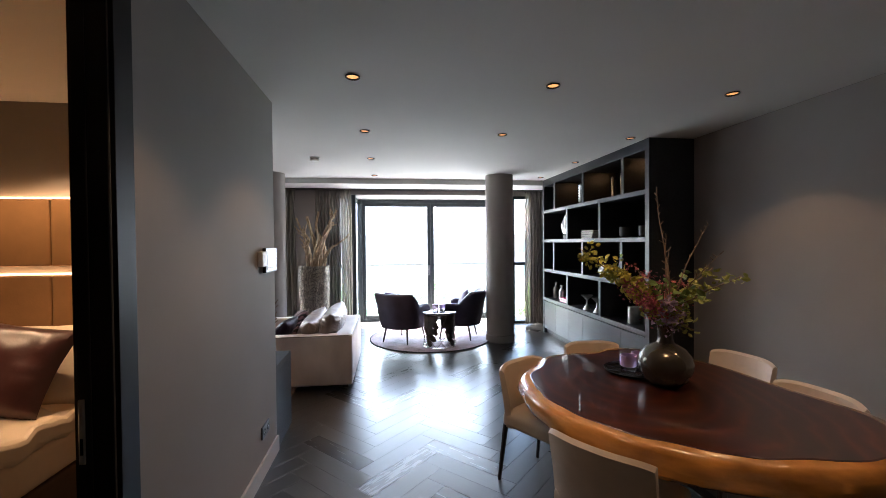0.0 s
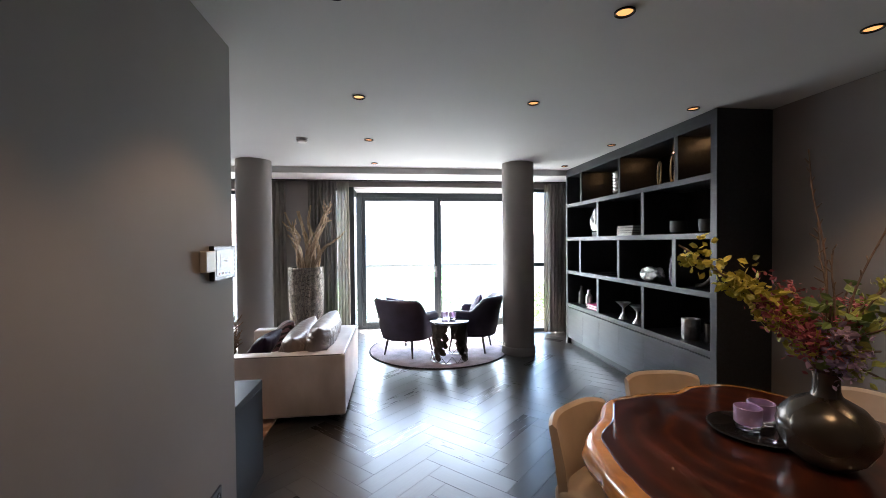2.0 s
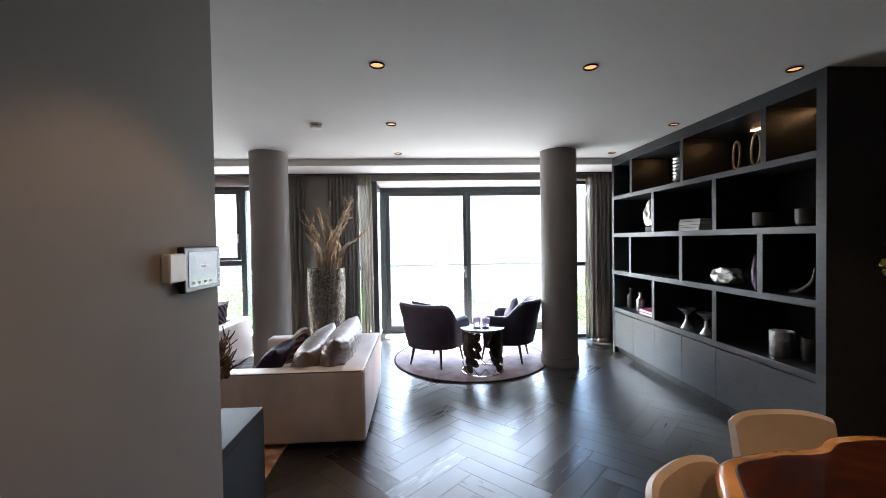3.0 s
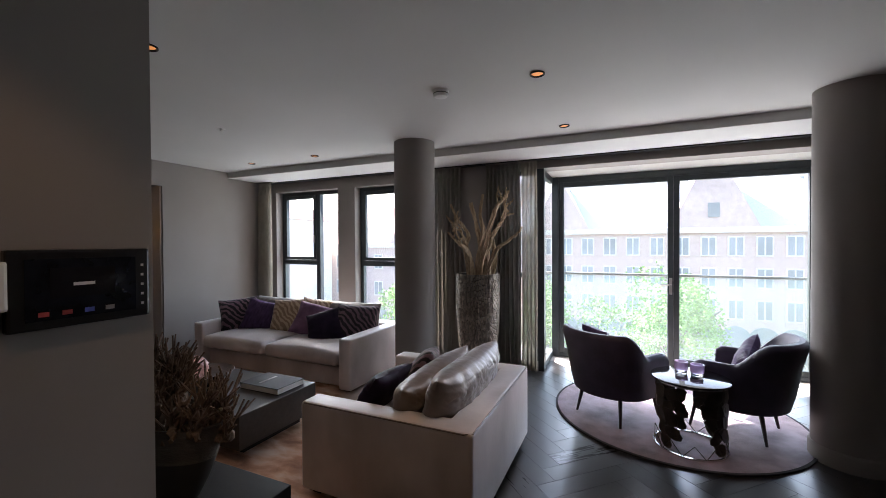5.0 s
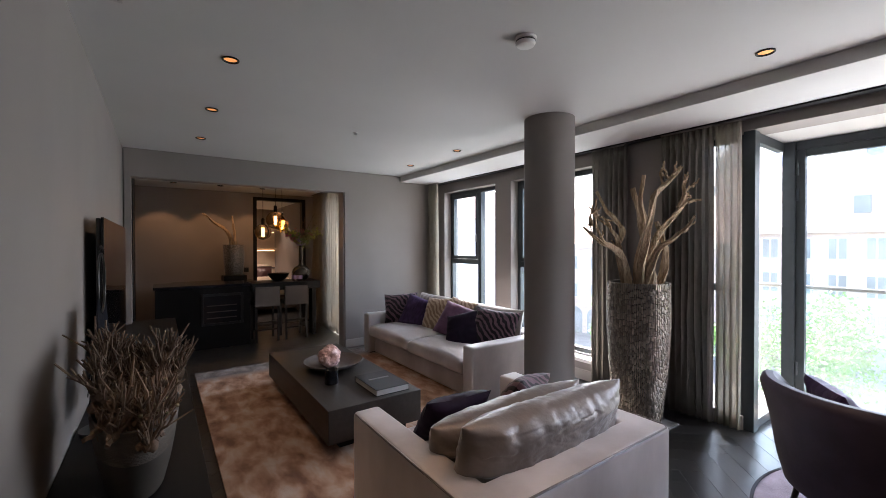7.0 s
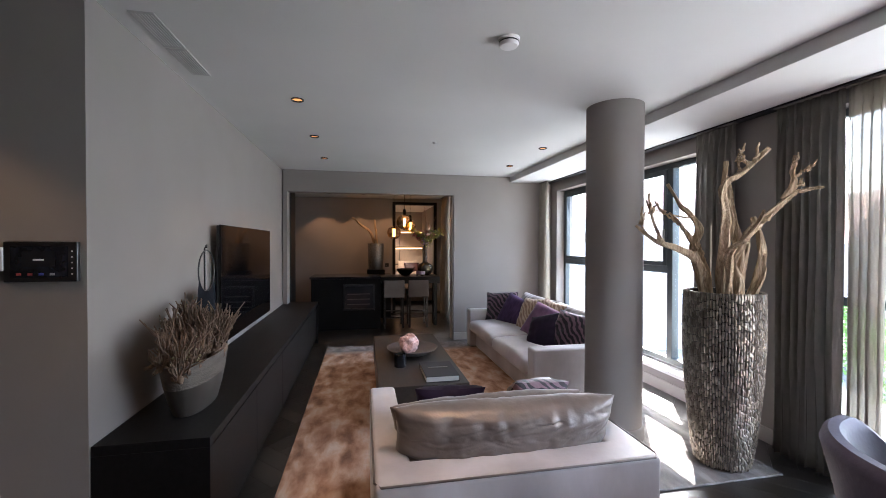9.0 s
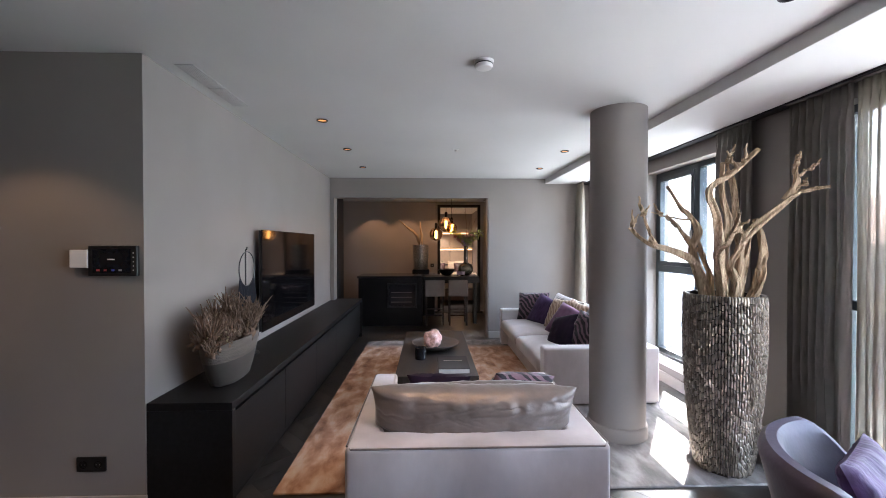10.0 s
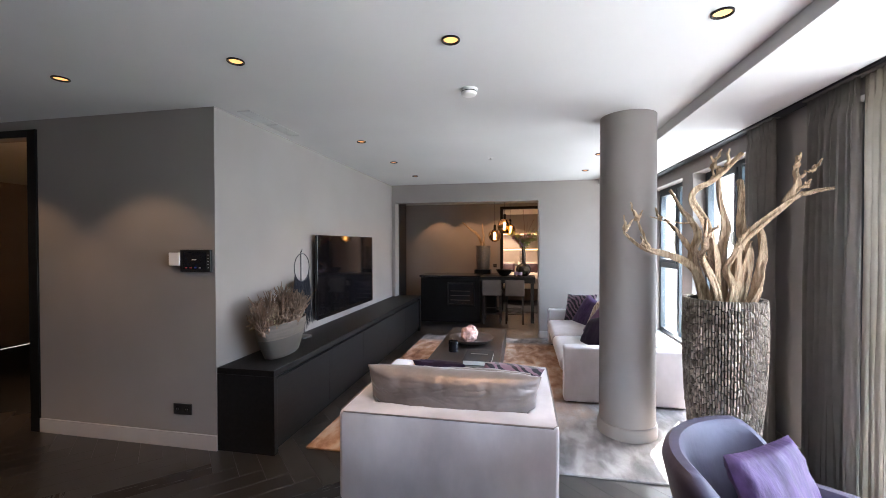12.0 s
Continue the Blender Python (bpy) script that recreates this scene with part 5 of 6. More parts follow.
for z in BOARDS:
    part("shelf", box(SX0, SY0 + 0.055, z, SX1 - 0.02, SY1 - 0.05, z + 0.05, 0.002), M_SHELF, bc)
TOPS = (1.05, 1.542, 2.034, 2.49)
DIV = ((5.96, 5.02), (6.45, 5.48, 4.54), (5.96, 5.02), (6.42, 5.46, 4.51))
for (z0, z1, ds) in zip(BOARDS, TOPS, DIV):
    for y in ds:
        part("divider", box(SX0 + 0.004, y - 0.025, z0 + 0.05, SX1 - 0.02, y + 0.025, z1, 0.002), M_SHELF, bc)
part("plinth", box(SX0 + 0.05, SY0 + 0.055, 0, SX1, SY1 - 0.05, 0.09), M_BLACK, bc)
part("carcass", box(SX0 + 0.03, SY0 + 0.055, 0.09, SX1, SY1 - 0.05, 0.5595), M_BLACK, bc)
for k in range(6):
    a = SY0 + 0.057 + (SY1 - SY0 - 0.11) * k / 6
    b = SY0 + 0.057 + (SY1 - SY0 - 0.11) * (k + 1) / 6
    part("door", box(SX0 + 0.004, a + 0.0015, 0.09, SX0 + 0.026, b - 0.0015, 0.545, 0.0015), M_SHELF, bc)
for y in (4.25, 4.98, 5.95):
    part("light_strip", box(SX1 - 0.06, y - 0.16, 2.482, SX1 - 0.03, y + 0.16, 2.489), M_STRIP, bc, "warm recessed light strip")


def on_shelf(name, label, category, bm, material, y, z, x=2.82, rz=0, smooth=True):
    return tagged(part(name, bm, material, None, "", smooth, pose(x, y, z + 0.0505, 0, 0, rz)), label, category)


# warm shelf light on the dark rings is put into this brassy colour
M_LITMETAL = mat("dark metal coloured as if lit", (0.45, 0.30, 0.15), 0.35, 0.9, var=0.3, scale=20)


def coil():
    return lathe([(0.05, 0)] + [(0.075 + 0.012 * (k % 2), 0.02 + 0.018 * k) for k in range(14)] + [(0.06, 0.28)], 32)


# silver in place of dark ceramic, lightened for the weak shelf light
on_shelf("vase", "ribbed dark grey ceramic vase", "vase", coil(), M_SILVER, 5.60, BOARDS[3], 2.70)
for y, r in ((4.70, 0.13), (4.90, 0.12)):
    rg = [(r * math.sin(2 * math.pi * k / 36), 0, r + 0.008 + r * math.cos(2 * math.pi * k / 36)) for k in range(37)]
    on_shelf("ring_sculpture", "thin dark metal ring sculpture", "ornament", tube(rg, [0.010] * 37, 8), M_LITMETAL, y, BOARDS[3], 2.71, 62)
for k, y in enumerate((6.66, 6.60, 6.55)):
    on_shelf("book", "upright black cloth book", "book", box(-0.1, -0.022, 0, 0.1, 0.022, 0.3 + 0.02 * k, 0.003), M_BOOK, y, BOARDS[3], 2.84)
rock("mineral", "jagged grey quartz mineral on a small stand", 2.69, 6.10, BOARDS[2] + 0.05 + 0.21, 0.09, 0.11, 0.16, M_SILVER, 8.0, 4)
on_shelf("mineral_stand", "small black stand under the mineral", "stand", box(-0.06, -0.06, 0, 0.06, 0.06, 0.06, 0.004), M_BLACK, 6.10, BOARDS[2], 2.69)
z = BOARDS[2] + 0.0505
for k in range(4):
    book("white and grey art book lying in a stack", 2.73, 5.38, z, 0.24, 0.30 - 0.015 * k, 0.028, M_PLASTIC if k % 2 == 0 else M_CERAM2, 180 + 3 * k, "stacked books")
    z += 0.0284
for y, r in ((4.66, 0.075), (4.30, 0.068)):
    on_shelf("bowl", "small dark grey stoneware bowl", "bowl", lathe([(r * 0.6, 0), (r * 0.95, 0.02), (r, 0.06), (r * 0.98, 0.125), (r * 0.9, 0.125), (r * 0.85, 0.03)], 28), M_CERAM2, y, BOARDS[2], 2.74)
rock("crystal", "shiny silver crystal cluster", 2.70, 4.99, BOARDS[1] + 0.05 + 0.075, 0.09, 0.15, 0.085, M_SILVER, 2.0, 4)
rock("amethyst", "small upright purple mineral", 2.70, 4.66, BOARDS[1] + 0.05 + 0.13, 0.05, 0.045, 0.15, mat("purple mineral", (0.20, 0.14, 0.22), 0.35, var=0.4, scale=20), 5.0, 4)
on_shelf("tray", "flat round dark tray", "tray", lathe([(0.18, 0), (0.2, 0.014), (0.19, 0.016), (0.17, 0.006)], 32), M_BLACK, 5.85, BOARDS[1], 2.80)
hornp = smooth_path([(0, 0.09, 0.01), (0, 0.02, 0.03), (0, -0.06, 0.1), (0, -0.08, 0.2)], 5)
on_shelf("horn", "curved dark horn ornament", "ornament", tube(hornp, [0.03 - 0.0016 * i for i in range(len(hornp))], 10), M_BRONZE, 4.34, BOARDS[1], 2.76)
for y, h, mt in ((6.72, 0.26, M_CERAM2), (6.50, 0.23, M_SILVER)):
    on_shelf("bottle", "slim bottle-shaped ceramic vase", "vase", lathe([(0.04, 0), (0.047, 0.01), (0.047, h * 0.62), (0.02, h * 0.75), (0.018, h * 0.94), (0.024, h)], 24), mt, y, BOARDS[0], 2.76)
z = BOARDS[0] + 0.0505
for k in range(2):
    book("magenta covered book lying flat", 2.76, 6.20, z, 0.22, 0.28, 0.03, M_PINK, 180, "magenta books")
    z += 0.0304
for y in (5.52, 5.24):
    on_shelf("goblet", "polished silver footed goblet", "goblet", lathe([(0.055, 0), (0.05, 0.008), (0.014, 0.07), (0.012, 0.13), (0.05, 0.17), (0.085, 0.2), (0.08, 0.202), (0.02, 0.15)], 28), M_SILVER, y, BOARDS[0], 2.69)
on_shelf("cylinder_vase", "shiny pewter cylinder vase", "vase", lathe([(0.075, 0), (0.078, 0.005), (0.078, 0.19), (0.071, 0.19), (0.070, 0.02)], 32), M_SILVER, 4.52, BOARDS[0], 2.76)
on_shelf("cylinder_vase", "dark pewter cylinder vase", "vase", lathe([(0.06, 0), (0.063, 0.005), (0.063, 0.17), (0.057, 0.17), (0.056, 0.02)], 32), M_BRONZE, 4.36, BOARDS[0], 2.84)

# ---- dining table ----
OUT = [(0.70, 2.30), (0.735, 2.02), (0.86, 1.76), (1.06, 1.56), (1.28, 1.43), (1.55, 1.36), (1.85, 1.35), (2.08, 1.47), (2.18, 1.72), (2.12, 2.10), (2.09, 2.48), (1.98, 2.78), (1.82, 3.00), (1.60, 3.03),
       (1.45, 2.96), (1.25, 2.95), (1.05, 2.90), (0.90, 2.72), (0.76, 2.54)]
DCX, DCY = 1.5, 2.2


def slab_ring(scale, z, wob=0.0):
    P = smooth_path([(x, y, 0) for x, y in OUT] + [(OUT[0][0], OUT[0][1], 0)], 10)[:-1]
    out = []
    for i, p in enumerate(P):
        d = Vector((p.x - DCX, p.y - DCY, 0))
        k = scale + wob * noise.noise(Vector((p.x * 5, p.y * 5, z * 9)))
        out.append(((d * k).x, (d * k).y, z))
    return out


def loft(rings, cap_top=True, cap_bot=True):
    bm = bmesh.new()
    R = [[bm.verts.new(p) for p in r] for r in rings]
    n = len(R[0])
    for a, b in zip(R, R[1:]):
        for i in range(n):
            bm.faces.new((a[i], a[(i + 1) % n], b[(i + 1) % n], b[i]))
    if cap_bot:
        bm.faces.new(list(reversed(R[0])))
    if cap_top:
        bm.faces.new(R[-1])
    return bm


dtab = thing("dining_table", "glossy live-edge tree slab dining table with an amber edge", "table", pose(DCX, DCY + 0.055, 0))
part("edge", loft([slab_ring(0.90, 0.616, 0.03), slab_ring(0.955, 0.622, 0.04), slab_ring(0.985, 0.645, 0.04), slab_ring(1.0, 0.685, 0.03), slab_ring(0.99, 0.722, 0.02), slab_ring(0.975, 0.742, 0.01), slab_ring(0.955, 0.7495, 0.01), slab_ring(0.86, 0.7495, 0.0)], False, True), M_SAP, dtab, "varnished amber live edge", True)
part("tabletop", loft([slab_ring(0.912, 0.72, 0.03), slab_ring(0.912, 0.751, 0.03), slab_ring(0.905, 0.753, 0.03)], True, False), M_SLAB, dtab)
for sx in (-0.32, 0.32):
    bm = box(sx - 0.04, -0.32, 0.0, sx + 0.04, 0.32, 0.05, 0.004)
    add_box(bm, sx - 0.04, -0.32, 0.57, sx + 0.04, 0.32, 0.615)
    for sy in (-0.28, 0.28):
        add_box(bm, sx - 0.04, sy - 0.04, 0.05, sx + 0.04, sy + 0.04, 0.57)
    part("leg", bm, M_BLKPL, dtab, "black steel frame leg")


def dining_chair():
    c = thing("dining_chair", "beige leather dining chair with a low curved back and black legs", "chair", None, "dining chairs")
    part("seat", soft_box(-0.215, -0.20, 0.37, 0.215, 0.25, 0.46, 0.03, 0.02), M_LEATHER, c, smooth=True)
    bm = bmesh.new()
    rings = []
    n = 18
    for i in range(n + 1):
        s = 2 * i / n - 1
        x = 0.215 * math.copysign(abs(s) ** 0.75, s)
        y = -0.225 + 0.06 * s * s
        top = 0.748 - 0.02 * s ** 4
        sl = 0.055
        rings.append([bm.verts.new(p) for p in ((x, y, 0.37), (x * 1.01, y - 0.4 * sl, 0.55), (x * 1.02, y - sl, top - 0.015), (x * 1.02, y - sl + 0.02, top), (x * 1.0, y - sl + 0.04, top - 0.015), (x * 0.97, y - 0.4 * sl + 0.045, 0.55), (x * 0.96, y + 0.045, 0.37))])
    for a, b in zip(rings, rings[1:]):
        for k in range(len(a)):
            bm.faces.new((a[k], a[(k + 1) % len(a)], b[(k + 1) % len(a)], b[k]))
    bm.faces.new(rings[0])
    bm.faces.new(list(reversed(rings[-1])))
    part("backrest", bm, M_LEATHER, c, smooth=True)
    for sx in (-1, 1):
        part("leg", tube([(sx * 0.19, 0.20, 0.375), (sx * 0.205, 0.215, 0.0)], [0.018, 0.011], 8), M_DLEG, c, smooth=True)
        part("leg", tube([(sx * 0.19, -0.19, 0.375), (sx * 0.205, -0.235, 0.0)], [0.018, 0.011], 8), M_DLEG, c, smooth=True)
    return c


dc = dining_chair()
dc.matrix_basis = pose(0.98, 2.705, 0, 0, 0, -147)
for x, y, rz in ((1.555, 3.06, 176), (2.22, 2.72, 101), (2.04, 2.09, 95), (0.972, 1.875, -54), (1.25, 1.27, -14)):
    copy_thing(dc, pose(x, y, 0, 0, 0, rz))

# ---- vase, flowers and tray on the table ----


def leaf_cloud(bm, pts, size, rn, n_each=3, spread=0.03, aspect=0.6):
    for p in pts:
        for _ in range(n_each):
            c = Vector(p) + Vector((rn.gauss(0, spread), rn.gauss(0, spread), rn.gauss(0, spread)))
            u = Vector((rn.gauss(0, 1), rn.gauss(0, 1), rn.gauss(0, 0.7))).normalized()
            v = u.cross(Vector((rn.gauss(0, 1), rn.gauss(0, 1), rn.gauss(0, 1)))).normalized()
            w = u.cross(v) * size * 0.18
            s = size * rn.uniform(0.7, 1.3)
            q = [c - u * s, c - u * s * 0.3 + v * s * aspect + w, c + u * s * 0.4 + v * s * aspect * 0.8 + w, c + u * s, c + u * s * 0.4 - v * s * aspect * 0.8 + w, c - u * s * 0.3 - v * s * aspect + w]
            vs = [bm.verts.new(x) for x in q]
            bm.faces.new((vs[0], vs[1], vs[2], vs[3]))
            bm.faces.new((vs[0], vs[3], vs[4], vs[5]))


def bouquet(m, seed, k=1.0):
    rn = random.Random(seed)
    f = thing("flowers", "mixed bouquet of yellow sprays, red blossom, mauve heads and bare twigs", "flowers", m)
    sets = {"yellow": [], "red": [], "mauve": [], "leaf": [], "lime": []}
    sprays = [("yellow", (-0.44, 0.12, 0.40), 44), ("yellow", (-0.34, 0.07, 0.31), 34), ("yellow", (-0.24, 0.04, 0.24), 16), ("red", (-0.24, 0.02, 0.20), 34), ("red", (-0.16, -0.06, 0.13), 26), ("red", (-0.10, 0.10, 0.26), 24),
              ("mauve", (-0.02, -0.08, 0.10), 26), ("mauve", (0.03, -0.10, 0.03), 16), ("lime", (0.38, -0.05, 0.24), 30), ("lime", (0.30, 0.06, 0.28), 24), ("leaf", (0.14, 0.06, 0.26), 18), ("leaf", (0.10, -0.12, 0.14), 16),
              ("lime", (0.06, -0.12, 0.06), 12), ("lime", (0.26, 0.12, 0.17), 20), ("red", (0.05, 0.08, 0.24), 18), ("red", (0.16, 0.0, 0.22), 14), ("leaf", (-0.06, -0.08, 0.20), 14), ("lime", (0.10, -0.10, -0.04), 7)]
    for kind, e, num in sprays:
        e = Vector(e) * k
        path = smooth_path([(0, 0, -0.18), (e.x * 0.25, e.y * 0.25, e.z * 0.35), e], 6)
        part("stem", tube(path, [0.0035] * len(path), 5), M_TWIG, f)
        for _ in range(num):
            t = rn.uniform(0.40, 1.0)
            i = min(len(path) - 1, int(t * (len(path) - 1)))
            sets[kind].append(path[i] + Vector((rn.gauss(0, 0.024), rn.gauss(0, 0.024), rn.gauss(0, 0.022))) * k)
    for e in ((-0.02, 0.05, 0.72), (0.22, -0.02, 0.52), (0.06, 0.1, 0.46), (0.26, -0.06, 0.36), (0.02, 0.0, 0.38)):
        path = smooth_path([(0, 0, -0.1), (e[0] * 0.3 + 0.02, e[1] * 0.4, e[2] * 0.45), (e[0] * 0.75, e[1] * 0.8, e[2] * 0.8), e], 4)
        stem = tube(path, [0.0042 - 0.00018 * i for i in range(len(path))], 5)
        for p in path[3:]:
            add_tube(stem, [p, p + Vector((rn.gauss(0, 0.012), rn.gauss(0, 0.012), 0.02))], [0.003, 0.002], 4)
        part("stem", stem, M_TWIG, f)
    for nm, key, mt, size, num in (("yellow_blossom", "yellow", M_YEL, 0.016, 7), ("red_blossom", "red", M_RED, 0.010, 10), ("mauve_blossom", "mauve", M_MAUVE, 0.012, 7), ("leaves", "leaf", M_GRLEAF, 0.026, 2), ("small_leaves", "lime", M_LIME, 0.018, 3)):
        bm = bmesh.new()
        leaf_cloud(bm, sets[key], size * k, rn, num, 0.017 * k)
        tagged(part(nm, bm, mt, f), "", "", "", "stuff")
    return f


def round_vase(m, s=1.0):
    v = part("vase", lathe([(0.055 * s, 0), (0.09 * s, 0.004), (0.14 * s, 0.05 * s), (0.168 * s, 0.11 * s), (0.174 * s, 0.16 * s), (0.160 * s, 0.21 * s), (0.125 * s, 0.253 * s), (0.08 * s, 0.28 * s), (0.055 * s, 0.295 * s), (0.047 * s, 0.32 * s),
                            (0.046 * s, 0.37 * s), (0.053 * s, 0.40 * s), (0.047 * s, 0.40 * s), (0.038 * s, 0.36 * s)], 56), M_VASE, None, "", True, m)
    return tagged(v, "round bronze glazed ceramic vase with a short neck", "vase")


VX, VY = 1.49, 2.285
round_vase(pose(VX, VY, 0.7535), 0.80)
bouquet(pose(VX, VY, 1.115, 0, 0, -8), 3)
tray = part("tray", lathe([(0.12, 0.0), (0.15, 0.004), (0.165, 0.018), (0.160, 0.02), (0.14, 0.008), (0.02, 0.007)], 40), M_TILEGL, None, "", True, pose(1.445, 2.52, 0.7535))
tagged(tray, "round black glass tray on the dining table", "tray")
candle(1.425, 2.53, 0.762, "lilac candles", 1.05)
candle(1.52, 2.565, 0.762, "lilac candles", 1.05)

# ---- curtains ----


def curtain(label, x0, x1, y, z0, z1, folds, material, depth=0.045, seed=0):
    c = thing("curtain", label, "curtain")
    rn = random.Random(seed)
    bm = bmesh.new()
    nx, nz = folds * 8, 24
    ph = [rn.uniform(-0.5, 0.5) for _ in range(folds + 2)]
    grid = []
    for j in range(nz + 1):
        t = j / nz
        row = []
        for i in range(nx + 1):
            s = i / nx
            k = s * folds
            a = 2 * math.pi * k + 0.8 * ph[int(k)] * math.sin(math.pi * (k % 1))
            d = depth * (0.55 + 0.45 * (1 - t)) * (1 + 0.35 * ph[int(k)])
            x = x0 + (x1 - x0) * s + 0.012 * math.sin(a * 2 + t * 3) * (1 - t) + 0.01 * noise.noise(Vector((s * 5, t * 2, seed)))
            if t > 0.95:
                d *= 0.45
                x += 0.006 * math.sin(a * 3)
            row.append(bm.verts.new((x, y + d * math.sin(a) + 0.012 * noise.noise(Vector((s * 9, t * 3, seed + 4))), z0 + (z1 - z0) * t)))
        grid.append(row)
    for j in range(nz):
        for i in range(nx):
            bm.faces.new((grid[j][i], grid[j][i + 1], grid[j + 1][i + 1], grid[j + 1][i]))
    ob = part("drape", bm, material, c, smooth=True)
    sol = ob.modifiers.new("thickness", 'SOLIDIFY')
    sol.thickness = 0.002
    part("heading", box(x0, y - 0.03, z1 - 0.005, x1, y + 0.03, z1 + 0.012, 0.003), M_CURTAIN, c)
    return c


CZ1 = 2.50
curtain("long taupe curtain hanging beside the window", -5.07, -4.78, 7.40, 0.02, CZ1, 4, M_SHEER, 0.075, 1)
curtain("long taupe curtain hanging beside the window", -2.03, -1.63, 7.51, 0.02, CZ1, 7, M_CURTAIN, 0.04, 2)
curtain("long dark taupe curtain hanging behind the planter", -1.30, -0.87, 7.51, 0.02, CZ1, 8, M_CURTAIN, 0.045, 3)
curtain("thin translucent taupe voile at the side window", -0.865, -0.68, 7.53, 0.02, CZ1, 4, M_SHEER, 0.03, 4)
curtain("long taupe curtain beside the bookcase", 2.60, 3.04, 7.51, 0.02, CZ1, 7, M_CURTAIN, 0.045, 5)
curtain("thin translucent taupe voile at the side window", 2.50, 2.66, 7.54, 0.02, CZ1, 3, M_SHEER, 0.03, 6)
structure("trim_curtain_rail", box(XW, 7.47, 2.502, XE, 7.56, 2.514), M_BLACK, "black recessed curtain rail", "trim")

# ---- ceiling fittings ----


def downlight(x, y, z=H, on=True):
    d = thing("downlight", "round recessed warm ceiling downlight", "lamp", pose(x, y, z), "ceiling downlights")
    part("trim_ring", lathe([(0.047, -0.001), (0.047, -0.008), (0.044, -0.010), (0.040, -0.009), (0.036, -0.001)], 28, cap=False), M_BLACK, d, smooth=True)
    part("bulb", lathe([(0.036, -0.0012), (0.02, -0.0025), (0.004, -0.003)], 20), M_LED, d, "glowing warm bulb", smooth=True)
    return d


for x in (-0.235, 1.083, 2.423):
    for y in (2.842, 4.074, 5.305, 6.54):
        if x == 1.083 and y > 5:
            continue
        downlight(x, y)
for y in (0.38, 1.61):
    for x in (-0.235, 1.083, 2.423):
        downlight(x, y)
for x, y in ((-2.065, 4.072), (-3.12, 4.072), (-4.173, 4.07), (-3.136, 6.54), (-4.192, 6.54)):
    downlight(x, y)
for x, y, p in ((-0.235, 1.61, 1.0), (-0.235, 2.842, 1.1), (2.423, 1.61, 1.1), (2.423, 2.842, 1.1), (1.083, 2.842, 1.5), (1.083, 1.61, 1.5), (-2.065, 4.072, 0.55), (-3.12, 4.072, 0.8), (-4.173, 4.07, 0.7)):
    spot_light(x, y, H - 0.02, p)
spot_light(-0.235, 4.074, H - 0.02, 0.65, 78)
spot_light(-0.235, 5.305, H - 0.02, 3.2, 78)
sm = thing("smoke_detector", "round white ceiling smoke detector", "smoke detector", pose(-0.905, 5.313, H))
part("base", lathe([(0.055, -0.012), (0.058, -0.001)], 32), M_PLASTIC, sm, smooth=True)
part("cap", lathe([(0.02, -0.046), (0.045, -0.042), (0.052, -0.03), (0.05, -0.013)], 32), M_PLASTIC, sm, smooth=True)
part("grille", lathe([(0.0525, -0.024), (0.0525, -0.018)], 32), M_BLKPL, sm)
spk = thing("sprinkler", "small white ceiling sprinkler head", "sprinkler", pose(-3.11, 5.29, H))
part("rose", lathe([(0.03, -0.004), (0.034, -0.001)], 24), M_PLASTIC, spk, smooth=True)
part("nozzle", lathe([(0.014, -0.022), (0.008, -0.004)], 16), M_STEEL, spk, smooth=True)
for x0, x1 in ((-1.35, -1.0), (-1.72, -1.37)):
    v = thing("ceiling_vent", "white slatted ceiling air vent", "vent", pose((x0 + x1) / 2, 3.54, H), "ceiling vents")
    hw = (x1 - x0) / 2
    part("frame", frame_rect(-hw, hw, -0.055, 0.055, 0.0, 0.006, 0.012, 0.0), M_VENT, v, m=pose(0, 0, 0, -90) @ pose(0, 0.0, 0))
    for k in range(6):
        part("slat", box(-hw + 0.013, -0.038 + 0.0138 * k, -0.006, hw - 0.013, -0.031 + 0.0138 * k, -0.002), M_VENT, v)

# ---- kitchen ----
isl = thing("kitchen_island", "black kitchen island with a built-in wine cooler", "cabinet")
part("body", box(-6.75, 3.66, 0.0, -6.14, 4.85, 0.895, 0.004), M_BLACK, isl)
part("worktop", box(-6.80, 3.64, 0.90, -6.10, 4.86, 0.935, 0.003), M_TILEGL, isl, "glossy black worktop")
part("bar_top", box(-6.72, 4.865, 0.80, -6.12, 5.92, 0.92, 0.004), M_BLACK, isl, "thick black breakfast bar top")
part("bar_leg", box(-6.5, 5.84, 0.0, -6.3, 5.90, 0.80), M_BLACK, isl)
cool = part("wine_cooler", frame_rect(4.20, 4.75, 0.34, 0.80, -0.004, 0.012, 0.035), M_BLKPL, isl, "black framed wine cooler front", m=pose(-6.138, 0, 0, 0, 0, 90) @ Matrix.Diagonal((1, -1, 1, 1)))
part("glass_front", box(4.235, 0.0, 0.375, 4.715, 0.004, 0.765), M_TILEGL, cool)
for k in range(3):
    part("rack", box(4.27, 0.0125, 0.44 + 0.09 * k, 4.66, 0.0135, 0.455 + 0.09 * k), M_BOWLW, cool, "wooden bottle rack")


M_STOOL = mat("dark taupe upholstery", (0.12, 0.10, 0.09), 0.7, var=0.15, bump=0.2, bscale=120)


